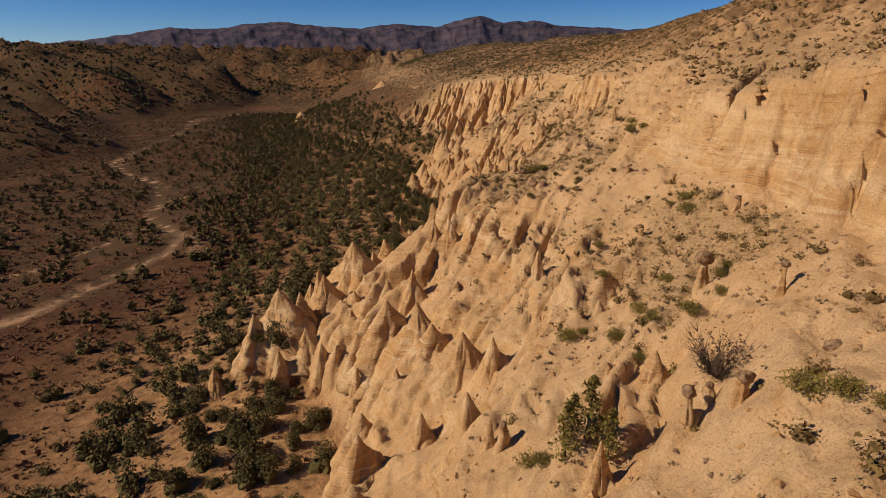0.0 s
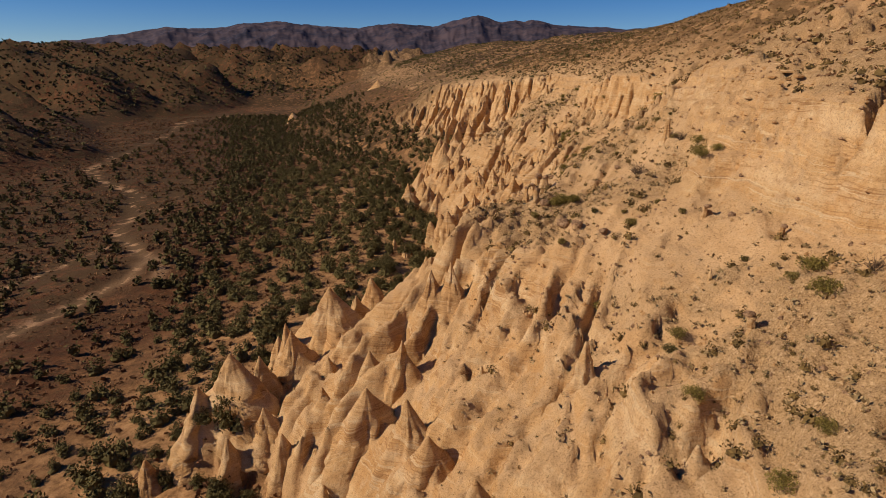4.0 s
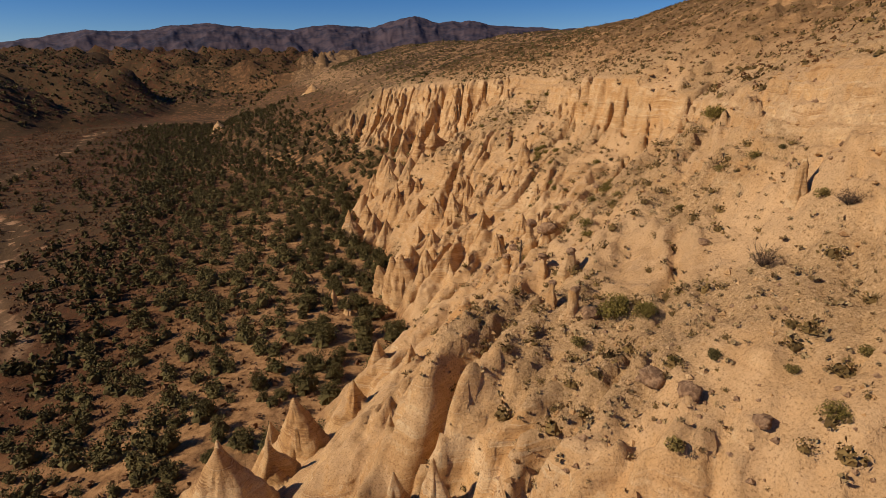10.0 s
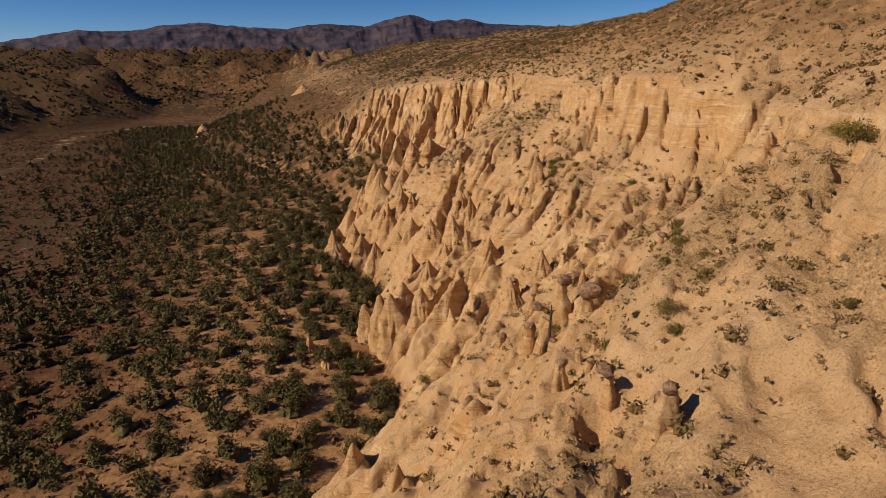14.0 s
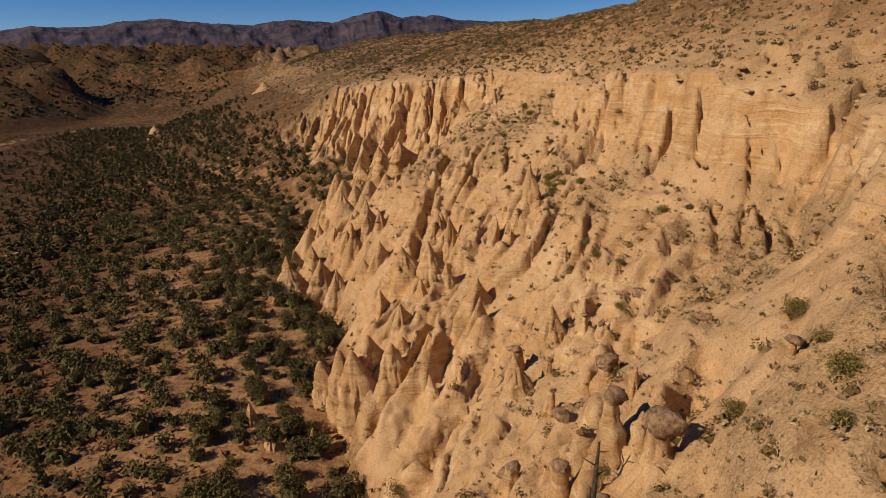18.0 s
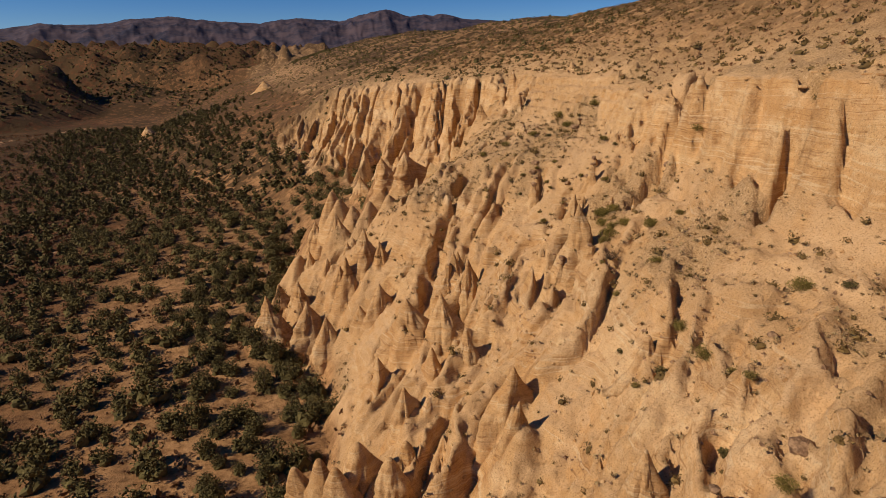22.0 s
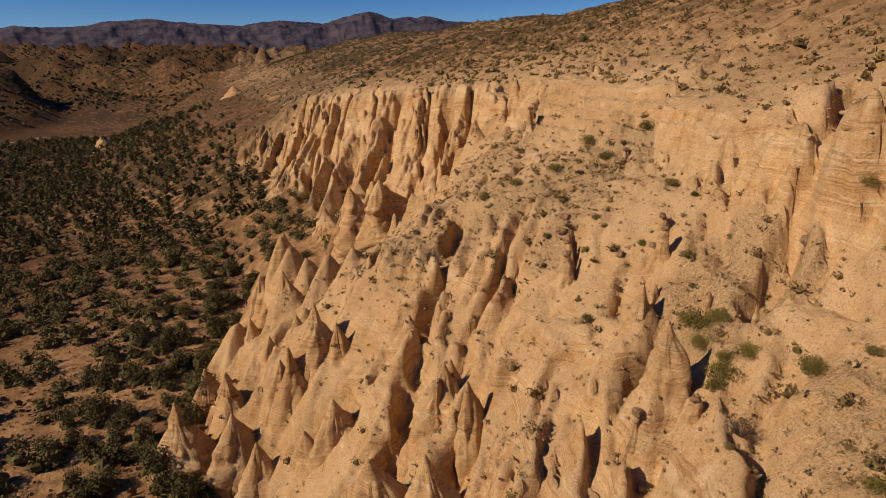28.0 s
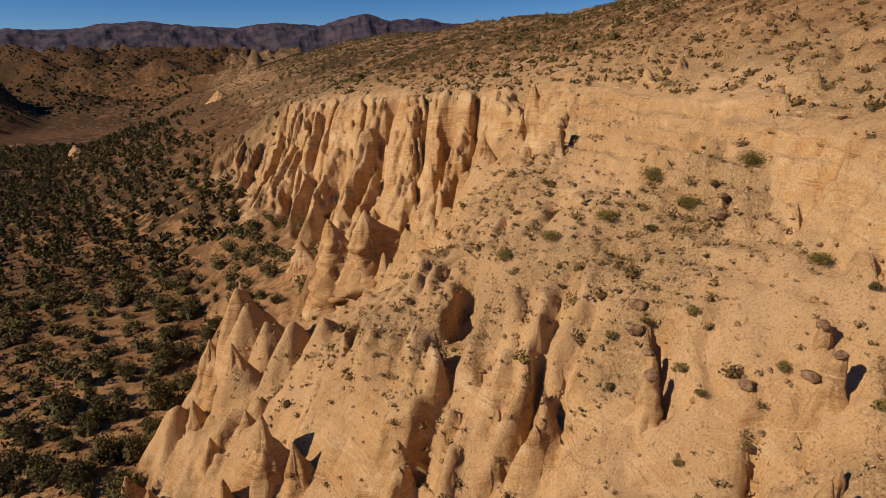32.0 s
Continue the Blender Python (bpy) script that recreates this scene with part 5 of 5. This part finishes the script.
spots = scatter(0, 34, 8, 205, 0.42, BRUSH, lambda x, y: 0.6 * smooth(7, 20, height(x, y)) * smooth(-0.25, 0.35, fractal(x / 7, y / 7, 3, 97)))
half = len(spots) // 2
mixed = BRUSH.permutation(len(spots))
joined("loose_stones", stones, spots[mixed[:half]], BRUSH.uniform(0, 6, half), 0.05 + 0.24 * BRUSH.uniform(0, 1, half) ** 3, BOULDER, "loose brown stones strewn over the slope", "stones")
joined("pale_stones", stones, spots[mixed[half:2 * half]], BRUSH.uniform(0, 6, half), 0.05 + 0.26 * BRUSH.uniform(0, 1, half) ** 3, ROCK, "pale tuff rubble strewn over the slope", "stones")

# ---- junipers on the valley floor ----
TREES = np.random.RandomState(24)
KINDS = [juniper_kind(TREES, rz) for rz in (1.5, 1.7, 1.35, 1.9, 1.55, 1.25)]


def density(x, y):
    """Share of ground under junipers: a close wood along the cliff foot, thin scrubland out to the track."""
    d = foot_of(y) - x
    n = fractal(x / 26, y / 26, 3, 111)
    out = np.interp(y, [0, 98, 125, 166, 205, 241, 292, 318, 348, 442], [-44, -49, -55, -70, -77, -76, -106, -111, -118, -152]) - x
    w = smooth(-1.5, 3.0, d) * (1 - 0.8 * smooth(-7, 9, out + 16 * n)) * smooth(-0.55, 0.1, n + 0.24)
    up = (d <= 4) * smooth(204, 216, y) * (1 - smooth(9.0, 13.0 + 6 * smooth(290, 330, y), height(x, y))) * smooth(-0.5, 0.2, n + 0.2) * 0.75
    return np.clip(np.maximum(w * 0.97, up), 0, 1) * (np.abs(x - track_x(y)) > 4)


def place_tree(p, k, r):
    ob = new("juniper_tree")
    ob.location = p
    ob.scale = (r, r, r * TREES.uniform(0.85, 1.15))
    ob.rotation_euler = (0, 0, TREES.uniform(0, 6.28))
    part("trunk", KINDS[k][0], ob)
    part("crown", KINDS[k][1], ob)
    return tagged(ob, "bushy dark green juniper on the sandy valley floor", "tree", "junipers in the valley")


def conifer_kind(rs):
    """A young conifer: whorls of drooping sprays round a thin trunk."""
    me_t = lathe(np.array([0.012, 0.03, 0.045, 0.06]), np.array([3.0, 2.0, 1.0, -0.15]), rs, 7, 0.08, 0.06, 1.0, 0.02, BARK, "trunk")
    q = []
    for h in np.arange(0.35, 2.95, 0.17):
        reach = 0.95 * (1 - h / 3.15) ** 0.8 * rs.uniform(0.7, 1.1)
        for a in rs.uniform(0, 6.28, 6):
            u = rs.uniform(0.15, 1.0, 9)[:, None]
            q.append(np.array([[math.cos(a), math.sin(a), 0.18]]) * reach * u + np.array([[0, 0, h]]) + rs.normal(0, 0.05, (9, 3)))
    v, f = cards(np.concatenate(q), 0.085, rs)
    return me_t, mesh_from("crown", v, f, BUSH, False)


CONIFERS = [conifer_kind(TREES) for _ in range(3)]


def gully_tree(x, y, r):
    ob = new("conifer_tree")
    ob.location = (x, y, float(height(x, y)) - 0.1)
    ob.scale = (r, r, r)
    me_t, me_c = CONIFERS[TREES.randint(3)]
    part("trunk", me_t, ob)
    part("crown", me_c, ob)
    return tagged(ob, "young green conifer rooted in a shaded gully", "tree", "conifers in the gullies")


for x, y, r in [(6.1, 24.6, 1.15), (7.2, 24.6, 1.25), (7.9, 23.6, 0.95), (6.6, 25.6, 0.9)]:
    gully_tree(x, y, r)
wood = scatter(-160, 16, -40, 470, 2.95, TREES, density)
rank = np.abs(wood[:, 0] - foot_of(wood[:, 1])) + 0.55 * np.maximum(wood[:, 1] - 205, 0) + 60 * (wood[:, 1] < 40)
order = np.argsort(rank)
for i in order[:300]:
    place_tree(wood[i], TREES.randint(len(KINDS)), 0.7 + 1.05 * TREES.uniform() ** 1.3)
rest = wood[order[300:]]
far_tree = []
for rz in (1.45, 1.7, 1.3, 1.6, 1.5):
    far_tree.append(crown_form(TREES, rz, 40, 0.32, 8, 2))
close = (rest[:, 0] > foot_of(rest[:, 1]) - 48) & (rest[:, 1] > 25) & (rest[:, 1] < 250)
near_tree = [crown_form(TREES, rz, 160, 0.145, 12, 5) for rz in (1.45, 1.7, 1.3, 1.6, 1.5)]
for name, kinds, spot, words in (("juniper_grove", near_tree, rest[close], "dark juniper grove beside the cliff foot"), ("juniper_woodland", far_tree, rest[~close], "dark juniper woodland spreading over the valley floor")):
    joined(name, kinds, spot, TREES.uniform(0, 6, len(spot)), 0.7 + 1.05 * TREES.uniform(0, 1, len(spot)) ** 1.3, JUNIPER, words, "trees")
scrub_v = [cards(crown_points(5, 1.0, 0.85, 4, TREES, 0.03), 0.68, TREES) for _ in range(8)]
valley_v = [cards(crown_points(5, 1.0, 0.6, 3, TREES, 0.03), 0.54, TREES) for _ in range(8)]
scrub = scatter(-215, 8, 15, 460, 1.25, TREES, lambda x, y: 0.9 * smooth(-2.5, 1, foot_of(y) - x) * smooth(-0.5, 0.3, fractal(x / 15, y / 15, 3, 121)) * (np.abs(x - track_x(y)) > 3))
joined("valley_scrub", valley_v, scrub, TREES.uniform(0, 6, len(scrub)), 0.24 + 0.66 * TREES.uniform(0, 1, len(scrub)) ** 2, SCRUB, "low red-brown scrub on the valley floor", "scrub")
hill = scatter(-560, -100, 80, 1000, 3.0, TREES, lambda x, y: 0.62 * smooth(2, 12, height(x, y) - valley(x, y)) * smooth(-0.6, 0.2, fractal(x / 60, y / 60, 3, 131) + 0.1))
joined("hillside_trees", scrub_v, hill, TREES.uniform(0, 6, len(hill)), 0.95 + 1.4 * TREES.uniform(0, 1, len(hill)) ** 2, JUNIPER, "dark trees dotting the shaded hills across the valley", "trees")
round_v = [low_bush_form(TREES, 10, 0.26) for _ in range(8)]
mesa = scatter(-130, 240, 215, 800, 3.3, TREES, lambda x, y: 0.6 * smooth(0.5, 4, x - rim_of(y)) * (x < 60 + 0.35 * (y - 215)))
joined("mesa_brush", round_v, mesa, TREES.uniform(0, 6, len(mesa)), 0.6 + 1.0 * TREES.uniform(0, 1, len(mesa)) ** 2, JUNIPER, "dark brush dotting the far mesa slopes", "brush")
bad = scatter(-150, 30, 200, 600, 3.6, TREES, lambda x, y: 0.55 * (x > foot_of(y)) * (x < rim_of(y)) * (0.12 + 0.88 * smooth(275, 310, y)))
joined("cliff_foot_brush", round_v, bad, TREES.uniform(0, 6, len(bad)), TREES.uniform(0.4, 1.1, len(bad)), JUNIPER, "dark brush among the far badland ribs", "brush")
